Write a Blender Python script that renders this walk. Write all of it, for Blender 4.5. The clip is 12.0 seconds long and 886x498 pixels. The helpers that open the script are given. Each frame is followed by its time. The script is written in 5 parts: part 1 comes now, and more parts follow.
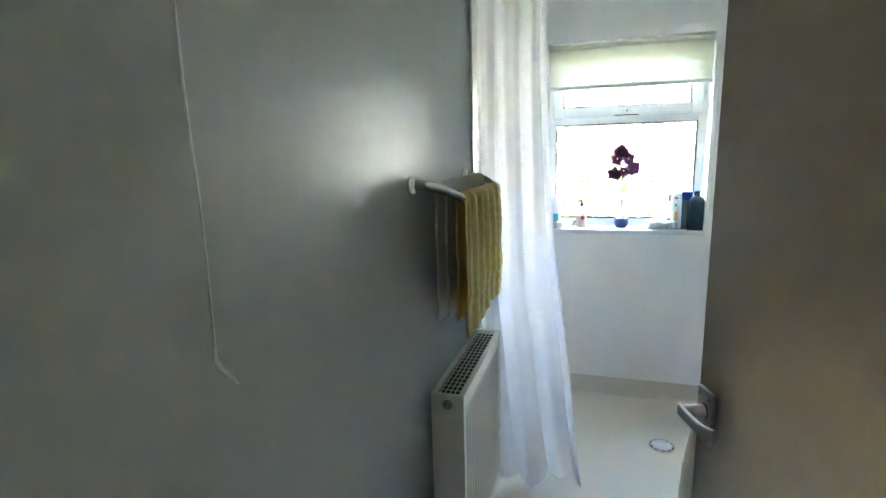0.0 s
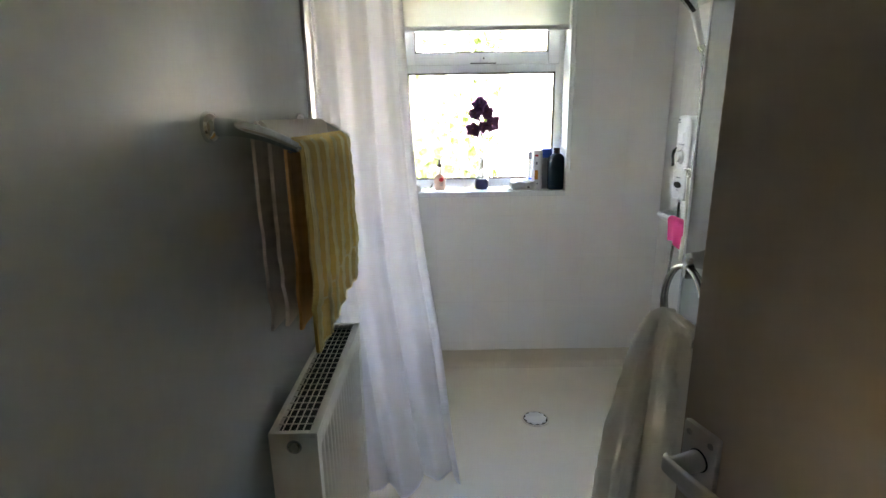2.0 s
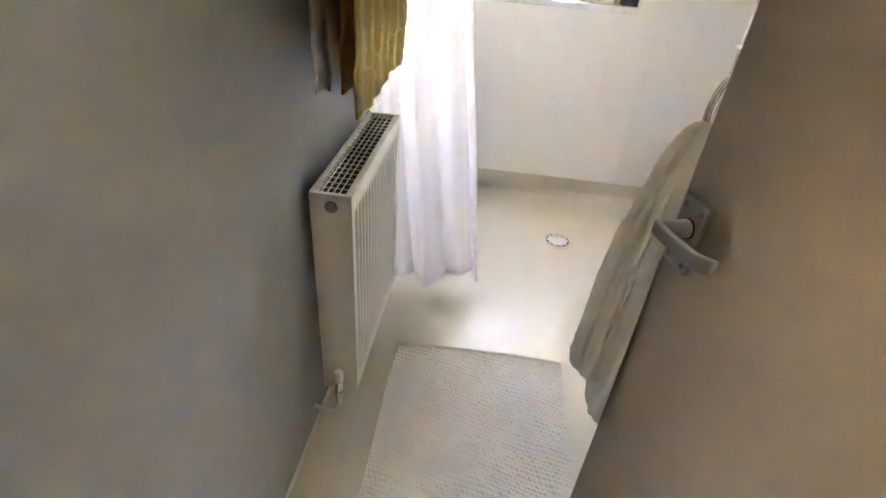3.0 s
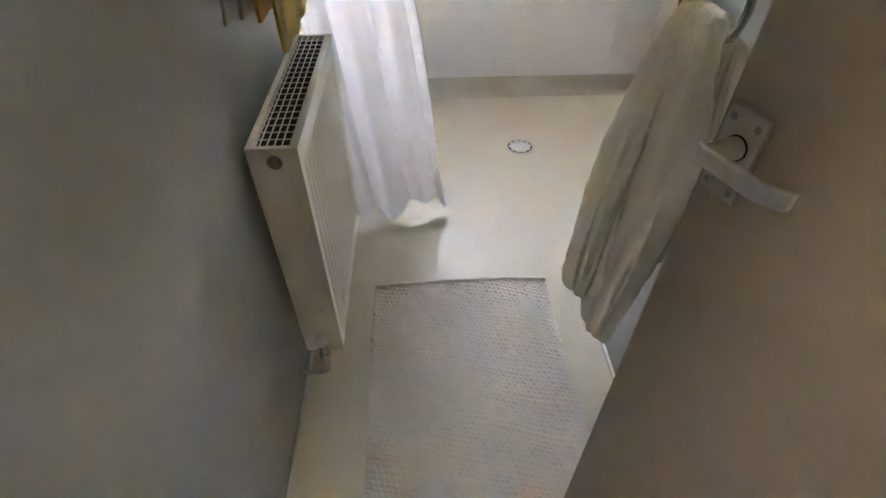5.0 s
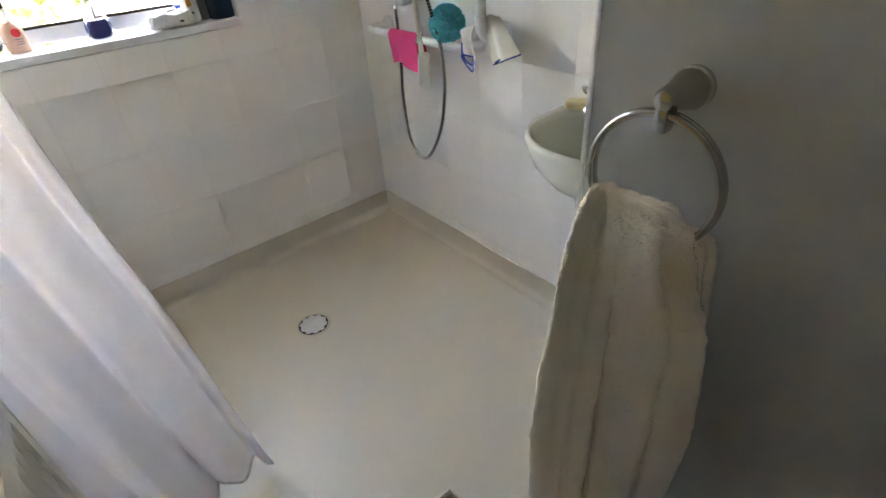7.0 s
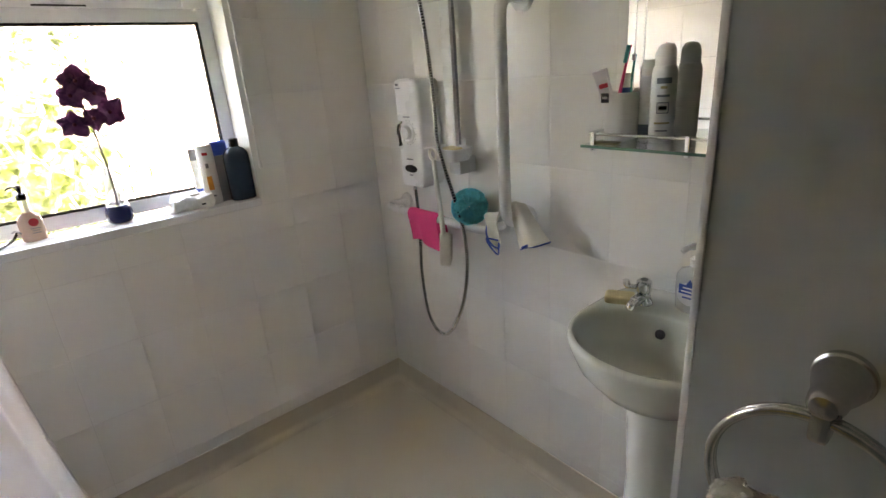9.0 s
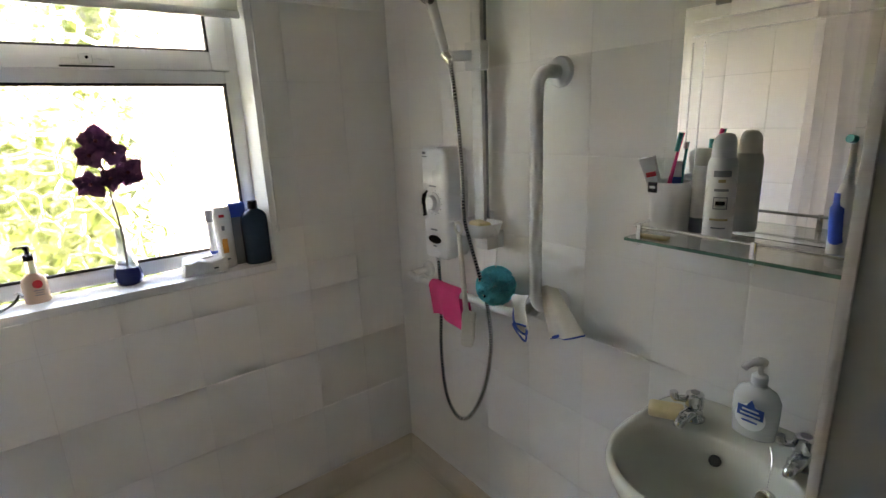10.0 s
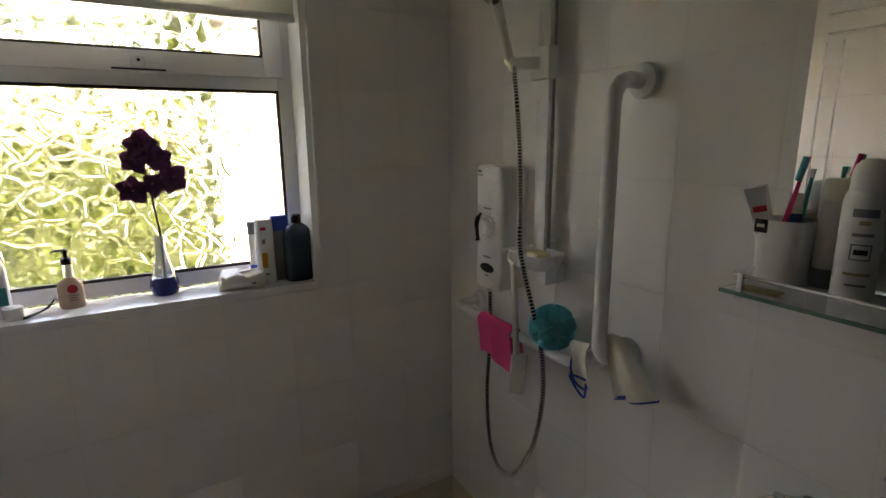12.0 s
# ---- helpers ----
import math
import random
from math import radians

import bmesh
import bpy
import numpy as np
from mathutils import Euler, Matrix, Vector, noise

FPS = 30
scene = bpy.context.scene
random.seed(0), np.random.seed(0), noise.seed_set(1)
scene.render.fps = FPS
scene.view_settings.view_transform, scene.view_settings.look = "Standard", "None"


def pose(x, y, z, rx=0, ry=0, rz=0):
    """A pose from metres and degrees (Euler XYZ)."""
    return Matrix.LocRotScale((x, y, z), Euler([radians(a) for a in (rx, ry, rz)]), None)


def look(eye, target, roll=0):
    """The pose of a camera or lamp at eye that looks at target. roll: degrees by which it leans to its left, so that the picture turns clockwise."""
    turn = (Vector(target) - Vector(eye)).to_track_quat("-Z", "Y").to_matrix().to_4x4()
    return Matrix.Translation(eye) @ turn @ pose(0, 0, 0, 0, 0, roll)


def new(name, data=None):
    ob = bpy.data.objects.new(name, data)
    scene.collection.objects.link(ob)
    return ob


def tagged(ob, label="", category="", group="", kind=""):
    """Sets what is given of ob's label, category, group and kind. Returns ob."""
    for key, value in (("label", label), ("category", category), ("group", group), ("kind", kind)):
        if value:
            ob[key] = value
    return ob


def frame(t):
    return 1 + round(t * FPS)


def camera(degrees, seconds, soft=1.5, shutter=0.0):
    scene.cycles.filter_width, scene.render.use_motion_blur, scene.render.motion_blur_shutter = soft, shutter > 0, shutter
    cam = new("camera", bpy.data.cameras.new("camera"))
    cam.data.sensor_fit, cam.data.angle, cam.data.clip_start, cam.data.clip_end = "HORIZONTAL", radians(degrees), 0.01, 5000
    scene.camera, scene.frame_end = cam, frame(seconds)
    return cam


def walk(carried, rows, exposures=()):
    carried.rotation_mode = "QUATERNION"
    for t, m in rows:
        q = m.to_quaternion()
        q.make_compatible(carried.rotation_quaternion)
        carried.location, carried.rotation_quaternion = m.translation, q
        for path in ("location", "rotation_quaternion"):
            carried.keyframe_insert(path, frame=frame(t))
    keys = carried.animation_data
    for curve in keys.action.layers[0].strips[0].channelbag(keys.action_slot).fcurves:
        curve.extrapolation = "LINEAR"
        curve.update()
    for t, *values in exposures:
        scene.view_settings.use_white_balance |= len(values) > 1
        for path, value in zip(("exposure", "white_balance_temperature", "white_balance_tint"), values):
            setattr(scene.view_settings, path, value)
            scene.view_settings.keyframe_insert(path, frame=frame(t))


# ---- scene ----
cam = camera(82.5, 12.0)
PATH = [
    (0, (-0.038, 0.011, 1.522), (-0.62, 1.888, 1.15), -1.5),
    (0.5, (-0.042, 0.103, 1.512), (-0.59, 1.993, 1.157), -2.0),
    (1, (-0.118, 0.319, 1.475), (-0.546, 2.234, 1.089), -4.6),
    (1.5, (-0.146, 0.418, 1.462), (-0.263, 2.357, 0.987), -2.2),
    (2, (-0.136, 0.426, 1.45), (-0.128, 2.36, 0.94), -0.9),
    (2.5, (-0.123, 0.421, 1.424), (-0.052, 2.305, 0.755), 0.5),
    (3, (-0.108, 0.347, 1.374), (-0.229, 2.007, 0.264), 5.0),
    (3.2, (-0.13, 0.322, 1.293), (-0.314, 1.93, 0.118), 2.3),
    (4.8, (-0.144, 0.442, 1.33), (-0.192, 1.854, -0.085), 1.0),
    (5, (-0.158, 0.497, 1.343), (-0.094, 1.945, -0.035), -0.2),
    (5.5, (-0.133, 0.685, 1.343), (0.074, 2.213, 0.069), -3.6),
    (6, (-0.085, 0.870, 1.341), (0.289, 2.439, 0.159), -7.2),
    (6.5, (-0.115, 1.038, 1.345), (0.629, 2.461, 0.153), -6.9),
    (6.7, (-0.182, 1.063, 1.355), (0.753, 2.374, 0.169), -4.9),
    (8.3, (-0.185, 1.227, 1.407), (0.944, 2.624, 0.527), -6.3),
    (8.5, (-0.182, 1.239, 1.417), (0.966, 2.657, 0.597), -5.6),
    (9, (-0.12, 1.283, 1.463), (1.069, 2.743, 0.787), -4.3),
    (9.5, (-0.035, 1.336, 1.502), (1.114, 2.857, 0.897), -4.6),
    (10, (-0.029, 1.397, 1.529), (1.134, 2.944, 1.025), -2.4),
    (10.5, (0.048, 1.467, 1.543), (1.22, 3.04, 1.155), -1.4),
    (11, (0.07, 1.497, 1.583), (1.204, 3.123, 1.313), -1.3),
    (11.5, (0.11, 1.506, 1.578), (1.186, 3.179, 1.371), -1.7),
    (12, (0.114, 1.521, 1.512), (1.071, 3.225, 1.086), -0.6),
]
EXPOSURES = [(0.0, 7.35, 7500, 11), (0.5, 7.4, 8200, 14), (1.0, 7.3, 7900, 13), (1.5, 6.85, 7900, 14), (2.0, 6.7, 8900, 21), (2.5, 7.0, 9900, 25), (3.0, 8.05, 10500, 29), (3.2, 8.1, 10500, 29), (4.8, 7.8, 10300, 29), (5.0, 7.55, 10200, 28), (5.5, 7.15, 10400, 29), (6.0, 6.95, 10300, 27), (6.5, 6.95, 9900, 23), (8.5, 6.55, 11600, 29), (9.5, 6.1, 10600, 24), (10.5, 5.65, 10600, 24), (11.5, 4.9, 11400, 27), (12.0, 4.85, 11800, 28)]
walk(cam, [(t, look(eye, target, roll)) for t, eye, target, roll in PATH], EXPOSURES)

# ---- light ----
world = bpy.data.worlds.new("sky")
scene.world = world
world.use_nodes = True
sky = world.node_tree.nodes.new("ShaderNodeTexSky")
sky.sky_type, sky.sun_disc = "NISHITA", False
sky.sun_elevation, sky.sun_rotation = radians(48), radians(200)
world.node_tree.links.new(sky.outputs[0], world.node_tree.nodes["Background"].inputs[0])
world.node_tree.nodes["Background"].inputs[1].default_value = 0.15
sun = new("sun", bpy.data.lights.new("sun", "SUN"))
sun.data.energy, sun.data.angle, sun.data.color = 1.2, radians(10), (1.0, 0.95, 0.87)
sun.matrix_world = look((-1.3, -3.5, 4.2), (0, 0, 0))


# ---- materials ----
def material(name, colour, rough=0.5, metal=0.0, vary=0.08, grain=60.0, blotch=3.0, bump=0.0, bump_scale=200.0, coat=0.0,
             second=None, specular=0.5, translucent=0.0, sheen=0.0, rough_vary=0.08, pieces=0.0, transmission=0.0, ior=1.45, shuffle=False):
    m = bpy.data.materials.new(name)
    m.use_nodes = True
    n, l = m.node_tree.nodes, m.node_tree.links
    b = n["Principled BSDF"]
    b.inputs["Metallic"].default_value = metal
    b.inputs["Specular IOR Level"].default_value = specular
    b.inputs["Coat Weight"].default_value = coat
    b.inputs["Coat Roughness"].default_value = 0.08
    b.inputs["Sheen Weight"].default_value = sheen
    b.inputs["Transmission Weight"].default_value = transmission
    b.inputs["IOR"].default_value = ior
    place = n.new("ShaderNodeTexCoord").outputs["Object"]
    if shuffle:
        own, moved = n.new("ShaderNodeObjectInfo"), n.new("ShaderNodeVectorMath")
        moved.operation = "MULTIPLY_ADD"
        moved.inputs[1].default_value = (1, 1, 1)
        spread = n.new("ShaderNodeMath")
        spread.operation, spread.inputs[1].default_value = "MULTIPLY", 40.0
        l.new(own.outputs["Random"], spread.inputs[0])
        l.new(place, moved.inputs[0]), l.new(spread.outputs[0], moved.inputs[2])
        place = moved.outputs[0]

    def noisy(scale, detail=4.0):
        t = n.new("ShaderNodeTexNoise")
        t.inputs["Scale"].default_value, t.inputs["Detail"].default_value = scale, detail
        l.new(place, t.inputs["Vector"])
        return t.outputs["Fac"]

    fine, broad = noisy(grain), noisy(blotch, 3.0)
    mean = n.new("ShaderNodeMath")
    mean.operation = "ADD"
    l.new(fine, mean.inputs[0]), l.new(broad, mean.inputs[1])
    value = mean.outputs[0]
    if pieces:
        info, more = n.new("ShaderNodeObjectInfo"), n.new("ShaderNodeMath")
        more.operation, more.inputs[1].default_value = "MULTIPLY_ADD", pieces
        l.new(info.outputs["Random"], more.inputs[0]), l.new(value, more.inputs[2])
        value = more.outputs[0]
    ramp = n.new("ShaderNodeMapRange")
    ramp.inputs["From Min"].default_value, ramp.inputs["From Max"].default_value = 0.6, 1.4
    l.new(value, ramp.inputs["Value"])
    mix = n.new("ShaderNodeMix")
    mix.data_type = "RGBA"
    other = second or tuple(c * (1 - 2 * vary) for c in colour)
    mix.inputs["A"].default_value, mix.inputs["B"].default_value = (*other, 1), (*colour, 1)
    l.new(ramp.outputs[0], mix.inputs["Factor"])
    l.new(mix.outputs["Result"], b.inputs["Base Color"])
    rr = n.new("ShaderNodeMapRange")
    rr.inputs["To Min"].default_value, rr.inputs["To Max"].default_value = max(0.0, rough - rough_vary), rough + rough_vary
    l.new(broad, rr.inputs["Value"]), l.new(rr.outputs[0], b.inputs["Roughness"])
    if bump:
        bp = n.new("ShaderNodeBump")
        bp.inputs["Strength"].default_value, bp.inputs["Distance"].default_value = bump, 0.004
        l.new(noisy(bump_scale, 3.0), bp.inputs["Height"]), l.new(bp.outputs[0], b.inputs["Normal"])
    if translucent:
        tr, ms = n.new("ShaderNodeBsdfTranslucent"), n.new("ShaderNodeMixShader")
        l.new(mix.outputs["Result"], tr.inputs["Color"])
        ms.inputs[0].default_value = translucent
        l.new(b.outputs[0], ms.inputs[1]), l.new(tr.outputs[0], ms.inputs[2])
        l.new(ms.outputs[0], n["Material Output"].inputs["Surface"])
    return m


GREY_PAINT = material("eggshell_paint", (0.438, 0.474, 0.474), 0.45, vary=0.05, grain=25, blotch=1.5, bump=0.10, bump_scale=70, specular=0.36)
WHITE_TILE = material("glazed_tile", (0.83, 0.82, 0.80), 0.30, vary=0.006, grain=8, blotch=2, bump=0.8, bump_scale=15, rough_vary=0.03, specular=0.42, shuffle=True)
SATIN_TILE = material("satin_tile", (0.86, 0.85, 0.83), 0.42, vary=0.003, grain=40, blotch=12, rough_vary=0.0, specular=0.4)
GROUT = material("grout", (0.82, 0.81, 0.79), 0.7, vary=0.05, bump=0.1)
PLASTER = material("white_emulsion", (0.80, 0.80, 0.79), 0.6, vary=0.03, bump=0.08, bump_scale=90)
CEILING = material("ceiling_paint", (0.86, 0.86, 0.84), 0.8, vary=0.03, bump=0.1)
VINYL = material("safety_vinyl", (0.76, 0.69, 0.58), 0.36, vary=0.05, grain=420, blotch=2.2, bump=0.05, bump_scale=500)
VINYL_EDGE = material("vinyl_upstand", (0.71, 0.64, 0.535), 0.42, vary=0.07, grain=300, blotch=3)
UPVC = material("white_upvc", (0.80, 0.81, 0.82), 0.25, vary=0.02, grain=15, blotch=4)
GASKET = material("black_gasket", (0.02, 0.02, 0.02), 0.6)
BLIND = material("roller_blind_fabric", (0.76, 0.75, 0.68), 0.8, vary=0.04, grain=500, blotch=3, bump=0.1, bump_scale=900, translucent=0.45)
PLASTIC = material("white_plastic", (0.78, 0.78, 0.78), 0.28, vary=0.02, grain=30, blotch=8)
PLASTIC_GREY = material("grey_plastic", (0.30, 0.31, 0.33), 0.35)
ENAMEL = material("radiator_enamel", (0.82, 0.80, 0.74), 0.30, vary=0.03, grain=20, blotch=5)
# Near-black colour for shade in holes and gaps and under the latch.
DARK = material("dark_shade", (0.035, 0.033, 0.03), 0.8, vary=0.2)
CHROME = material("chrome", (0.78, 0.79, 0.80), 0.10, 1.0, vary=0.05, rough_vary=0.05)
SATIN = material("satin_aluminium", (0.55, 0.55, 0.56), 0.30, 1.0, vary=0.06, grain=150)
BRUSHED = material("brushed_nickel", (0.56, 0.55, 0.53), 0.24, 1.0, vary=0.08, grain=200)
DOOR = material("door_paint", (0.41, 0.35, 0.292), 0.42, vary=0.05, grain=30, blotch=2.0, bump=0.07, bump_scale=60, specular=0.4)
HALL = material("hall_paint", (0.66, 0.60, 0.50), 0.6, vary=0.04, bump=0.08)
CARPET = material("hall_carpet", (0.30, 0.26, 0.21), 0.95, vary=0.15, grain=300, bump=0.5)
CURTAIN = material("curtain_polyester", (0.87, 0.85, 0.88), 0.5, vary=0.02, grain=300, blotch=4, bump=0.06, bump_scale=700, translucent=0.42)
MAT = material("cotton_mat", (0.82, 0.76, 0.70), 0.95, vary=0.08, grain=260, blotch=5, bump=0.3, bump_scale=600, sheen=0.2)
TERRY_CREAM = material("cream_terry", (0.97, 0.94, 0.87), 0.95, vary=0.04, grain=240, blotch=9, bump=0.35, bump_scale=420, sheen=0.5)
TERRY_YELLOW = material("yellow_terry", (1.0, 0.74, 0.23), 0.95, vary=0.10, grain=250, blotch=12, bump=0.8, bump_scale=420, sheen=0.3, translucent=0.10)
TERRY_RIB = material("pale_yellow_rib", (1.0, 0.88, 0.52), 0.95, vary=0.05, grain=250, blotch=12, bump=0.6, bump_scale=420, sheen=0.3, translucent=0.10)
# Orange raised in colour for light glowing through the cloth.
TERRY_ORANGE = material("through_lit_orange_terry", (0.95, 0.52, 0.16), 0.95, vary=0.10, grain=250, blotch=12, bump=0.8, bump_scale=420, sheen=0.3, translucent=0.3)
TERRY_PALE = material("pale_terry", (0.68, 0.62, 0.56), 0.95, vary=0.08, grain=250, blotch=8, bump=0.7, bump_scale=420, sheen=0.3)
CERAMIC = material("vitreous_china", (0.74, 0.75, 0.68), 0.09, vary=0.02, grain=6, blotch=3, rough_vary=0.03)
MIRROR = material("silvered_glass", (0.86, 0.88, 0.87), 0.015, 1.0, vary=0.01, rough_vary=0.008)
MIRROR_CUT = material("cut_mirror_line", (0.90, 0.92, 0.92), 0.35, 0.6, vary=0.03)
GLASS = material("clear_glass", (0.93, 0.97, 0.95), 0.02, transmission=1.0, vary=0.01, rough_vary=0.01)
VASE_GLASS = material("smoky_vase_glass", (0.70, 0.74, 0.84), 0.03, transmission=0.85, vary=0.02, rough_vary=0.01)
GLASS_EDGE = material("green_glass_edge", (0.22, 0.48, 0.38), 0.12, vary=0.05, transmission=0.45)
WATER_BLUE = material("blue_vase_glass", (0.04, 0.055, 0.19), 0.10, vary=0.1, transmission=0.35)
PETAL = material("silk_petal", (0.34, 0.13, 0.29), 0.8, vary=0.25, grain=60, blotch=20, second=(0.15, 0.06, 0.15), translucent=0.35)
PETAL_EYE = material("petal_eye", (0.28, 0.07, 0.13), 0.7)
STEM = material("dark_stem", (0.03, 0.025, 0.03), 0.6)
PEACH = material("peach_lotion", (0.68, 0.47, 0.36), 0.25, vary=0.03)
BLACK = material("black_plastic", (0.012, 0.012, 0.014), 0.22)
NAVY = material("dark_bottle", (0.025, 0.055, 0.085), 0.18, vary=0.1)
BLUE = material("blue_plastic", (0.02, 0.11, 0.62), 0.3)
TEAL = material("teal_plastic", (0.02, 0.36, 0.36), 0.3)
TEAL_NET = material("teal_netting", (0.05, 0.74, 0.82), 0.6, vary=0.12, grain=80, blotch=30, translucent=0.3)
PINK = material("pink_cloth", (0.86, 0.06, 0.22), 0.9, vary=0.08, grain=300, blotch=20, bump=0.5, bump_scale=500)
CLOTH = material("white_flannel", (0.70, 0.66, 0.58), 0.95, vary=0.07, grain=300, blotch=15, bump=0.6, bump_scale=420)
BLUE_TRIM = material("blue_edging", (0.02, 0.07, 0.36), 0.9, vary=0.1, bump=0.4)
IVORY = material("ivory_plastic", (0.76, 0.74, 0.66), 0.35, vary=0.04)
SOAP = material("soap", (0.78, 0.66, 0.40), 0.45, vary=0.06, specular=0.4)
LABEL_BLUE = material("label_blue", (0.03, 0.10, 0.38), 0.35)
LABEL_GREY = material("label_grey", (0.22, 0.23, 0.25), 0.5)
LABEL_GOLD = material("label_gold", (0.45, 0.36, 0.18), 0.4)
ORANGE = material("orange_print", (0.80, 0.32, 0.05), 0.4)
RED = material("red_print", (0.62, 0.03, 0.04), 0.35)
PAPER = material("wipe_pack_film", (0.80, 0.79, 0.76), 0.28, vary=0.05, grain=40, blotch=30, bump=0.7, bump_scale=60)
SOAP_CLEAR = material("clear_soap_bottle", (0.88, 0.90, 0.87), 0.12, vary=0.02, transmission=0.4)
CORD = material("white_cord", (0.80, 0.80, 0.78), 0.8)
PIPE = material("painted_pipe", (0.62, 0.60, 0.56), 0.3, vary=0.05)
LAWN = material("lawn", (0.10, 0.12, 0.04), 0.95, vary=0.25, grain=20, blotch=0.6)
LEAF = material("hedge_leaf", (0.051, 0.079, 0.017), 0.7, specular=0.2, vary=0.3, grain=3, blotch=0.9, second=(0.040, 0.063, 0.013), translucent=0.25)
RENDER = material("pale_render", (0.82, 0.81, 0.78), 0.8, vary=0.06, grain=30, blotch=0.8, bump=0.3)
SLATE = material("roof_slate", (0.10, 0.10, 0.11), 0.7, vary=0.2, grain=8)


def pebbled_glass():
    m = bpy.data.materials.new("pebbled_glass")
    m.use_nodes = True
    n, l = m.node_tree.nodes, m.node_tree.links
    n.remove(n["Principled BSDF"])
    g = n.new("ShaderNodeBsdfGlass")
    g.inputs["Roughness"].default_value, g.inputs["IOR"].default_value = 0.06, 1.45
    g.inputs["Color"].default_value = (0.97, 0.98, 0.97, 1)
    where, warp = n.new("ShaderNodeTexCoord"), n.new("ShaderNodeTexNoise")
    warp.inputs["Scale"].default_value, warp.inputs["Detail"].default_value = 14, 1.0
    l.new(where.outputs["Object"], warp.inputs["Vector"])
    shift = n.new("ShaderNodeMix")
    shift.data_type = "VECTOR"
    shift.inputs["Factor"].default_value = 0.04
    l.new(where.outputs["Object"], shift.inputs["A"]), l.new(warp.outputs["Color"], shift.inputs["B"])
    def cell(feature, scale):
        v = n.new("ShaderNodeTexVoronoi")
        v.feature = feature
        v.inputs["Scale"].default_value = scale
        l.new(shift.outputs["Result"], v.inputs["Vector"])
        return v.outputs["Distance"]

    rim = n.new("ShaderNodeMapRange")
    rim.interpolation_type = "SMOOTHSTEP"
    rim.inputs["From Max"].default_value, rim.inputs["To Max"].default_value = 0.11, 0.40
    l.new(cell("DISTANCE_TO_EDGE", 16), rim.inputs["Value"])
    dome = n.new("ShaderNodeMath")
    dome.operation, dome.inputs[1].default_value = "MULTIPLY_ADD", -0.30
    l.new(cell("F1", 16), dome.inputs[0]), l.new(rim.outputs[0], dome.inputs[2])
    swell = n.new("ShaderNodeMath")
    swell.operation, swell.inputs[1].default_value = "MULTIPLY_ADD", 0.35
    l.new(warp.outputs["Fac"], swell.inputs[0]), l.new(dome.outputs[0], swell.inputs[2])
    b = n.new("ShaderNodeBump")
    b.inputs["Strength"].default_value, b.inputs["Distance"].default_value = 1.0, 0.0062
    l.new(swell.outputs[0], b.inputs["Height"]), l.new(b.outputs[0], g.inputs["Normal"])
    l.new(g.outputs[0], n["Material Output"].inputs["Surface"])
    return m


PEBBLED = pebbled_glass()


# ---- building blocks ----
def mesh_of(name, bm, mat, smooth=40.0):
    me = bpy.data.meshes.new(name)
    bmesh.ops.recalc_face_normals(bm, faces=bm.faces)
    bm.to_mesh(me)
    bm.free()
    me.materials.append(mat)
    if smooth:
        me.shade_smooth()
        me.set_sharp_from_angle(angle=radians(smooth))
    return me


def part(name, bm, mat, parent=None, label="", smooth=40.0):
    ob = new(name, mesh_of(name, bm, mat, smooth))
    if parent is not None:
        ob.parent = parent
        if parent.parent is None:
            ob.matrix_parent_inverse = parent.matrix_basis.inverted()
    return tagged(ob, label)


def thing(name, at, label, category, group="", kind=""):
    ob = new(name)
    ob.location = at
    ob.empty_display_size = 0.05
    return tagged(ob, label, category, group, kind)


def single(name, bm, mat, label, category="", group="", kind="", smooth=40.0):
    return tagged(part(name, bm, mat, None, "", smooth), label, category, group, kind)


def box(x0, x1, y0, y1, z0, z1, bevel=0.0, seg=2, bm=None):
    own = bmesh.new()
    bmesh.ops.create_cube(own, size=1.0, matrix=Matrix.Translation(((x0 + x1) / 2, (y0 + y1) / 2, (z0 + z1) / 2)) @ Matrix.Diagonal((abs(x1 - x0), abs(y1 - y0), abs(z1 - z0), 1)))
    if bevel:
        bmesh.ops.bevel(own, geom=own.edges[:], offset=bevel, segments=seg, profile=0.6, affect="EDGES")
    if bm is None:
        return own
    merge(bm, own)
    return bm


def merge(bm, own):
    me = bpy.data.meshes.new("tmp")
    own.to_mesh(me)
    own.free()
    bm.from_mesh(me)
    bpy.data.meshes.remove(me)
    return bm


def turned(bm, m):
    bmesh.ops.transform(bm, matrix=m, verts=bm.verts[:])
    return bm


def loft(rings, closed=True, cap=True, bm=None):
    """A skin over rings of equally many points."""
    bm = bm or bmesh.new()
    rows = [[bm.verts.new(p) for p in ring] for ring in rings]
    k = len(rows[0])
    for a, b in zip(rows, rows[1:]):
        for i in range(k if closed else k - 1):
            j = (i + 1) % k
            bm.faces.new((a[i], a[j], b[j], b[i]))
    if cap and closed:
        bm.faces.new(rows[0][::-1])
        bm.faces.new(rows[-1])
    return bm


def lathe(profile, at=(0, 0, 0), seg=28, bm=None, cap=True):
    """Turned about z: profile of (radius, height)."""
    rings = [[Vector(at) + Vector((r * math.cos(2 * math.pi * i / seg), r * math.sin(2 * math.pi * i / seg), h)) for i in range(seg)] for r, h in profile]
    return loft(rings, True, cap, bm)


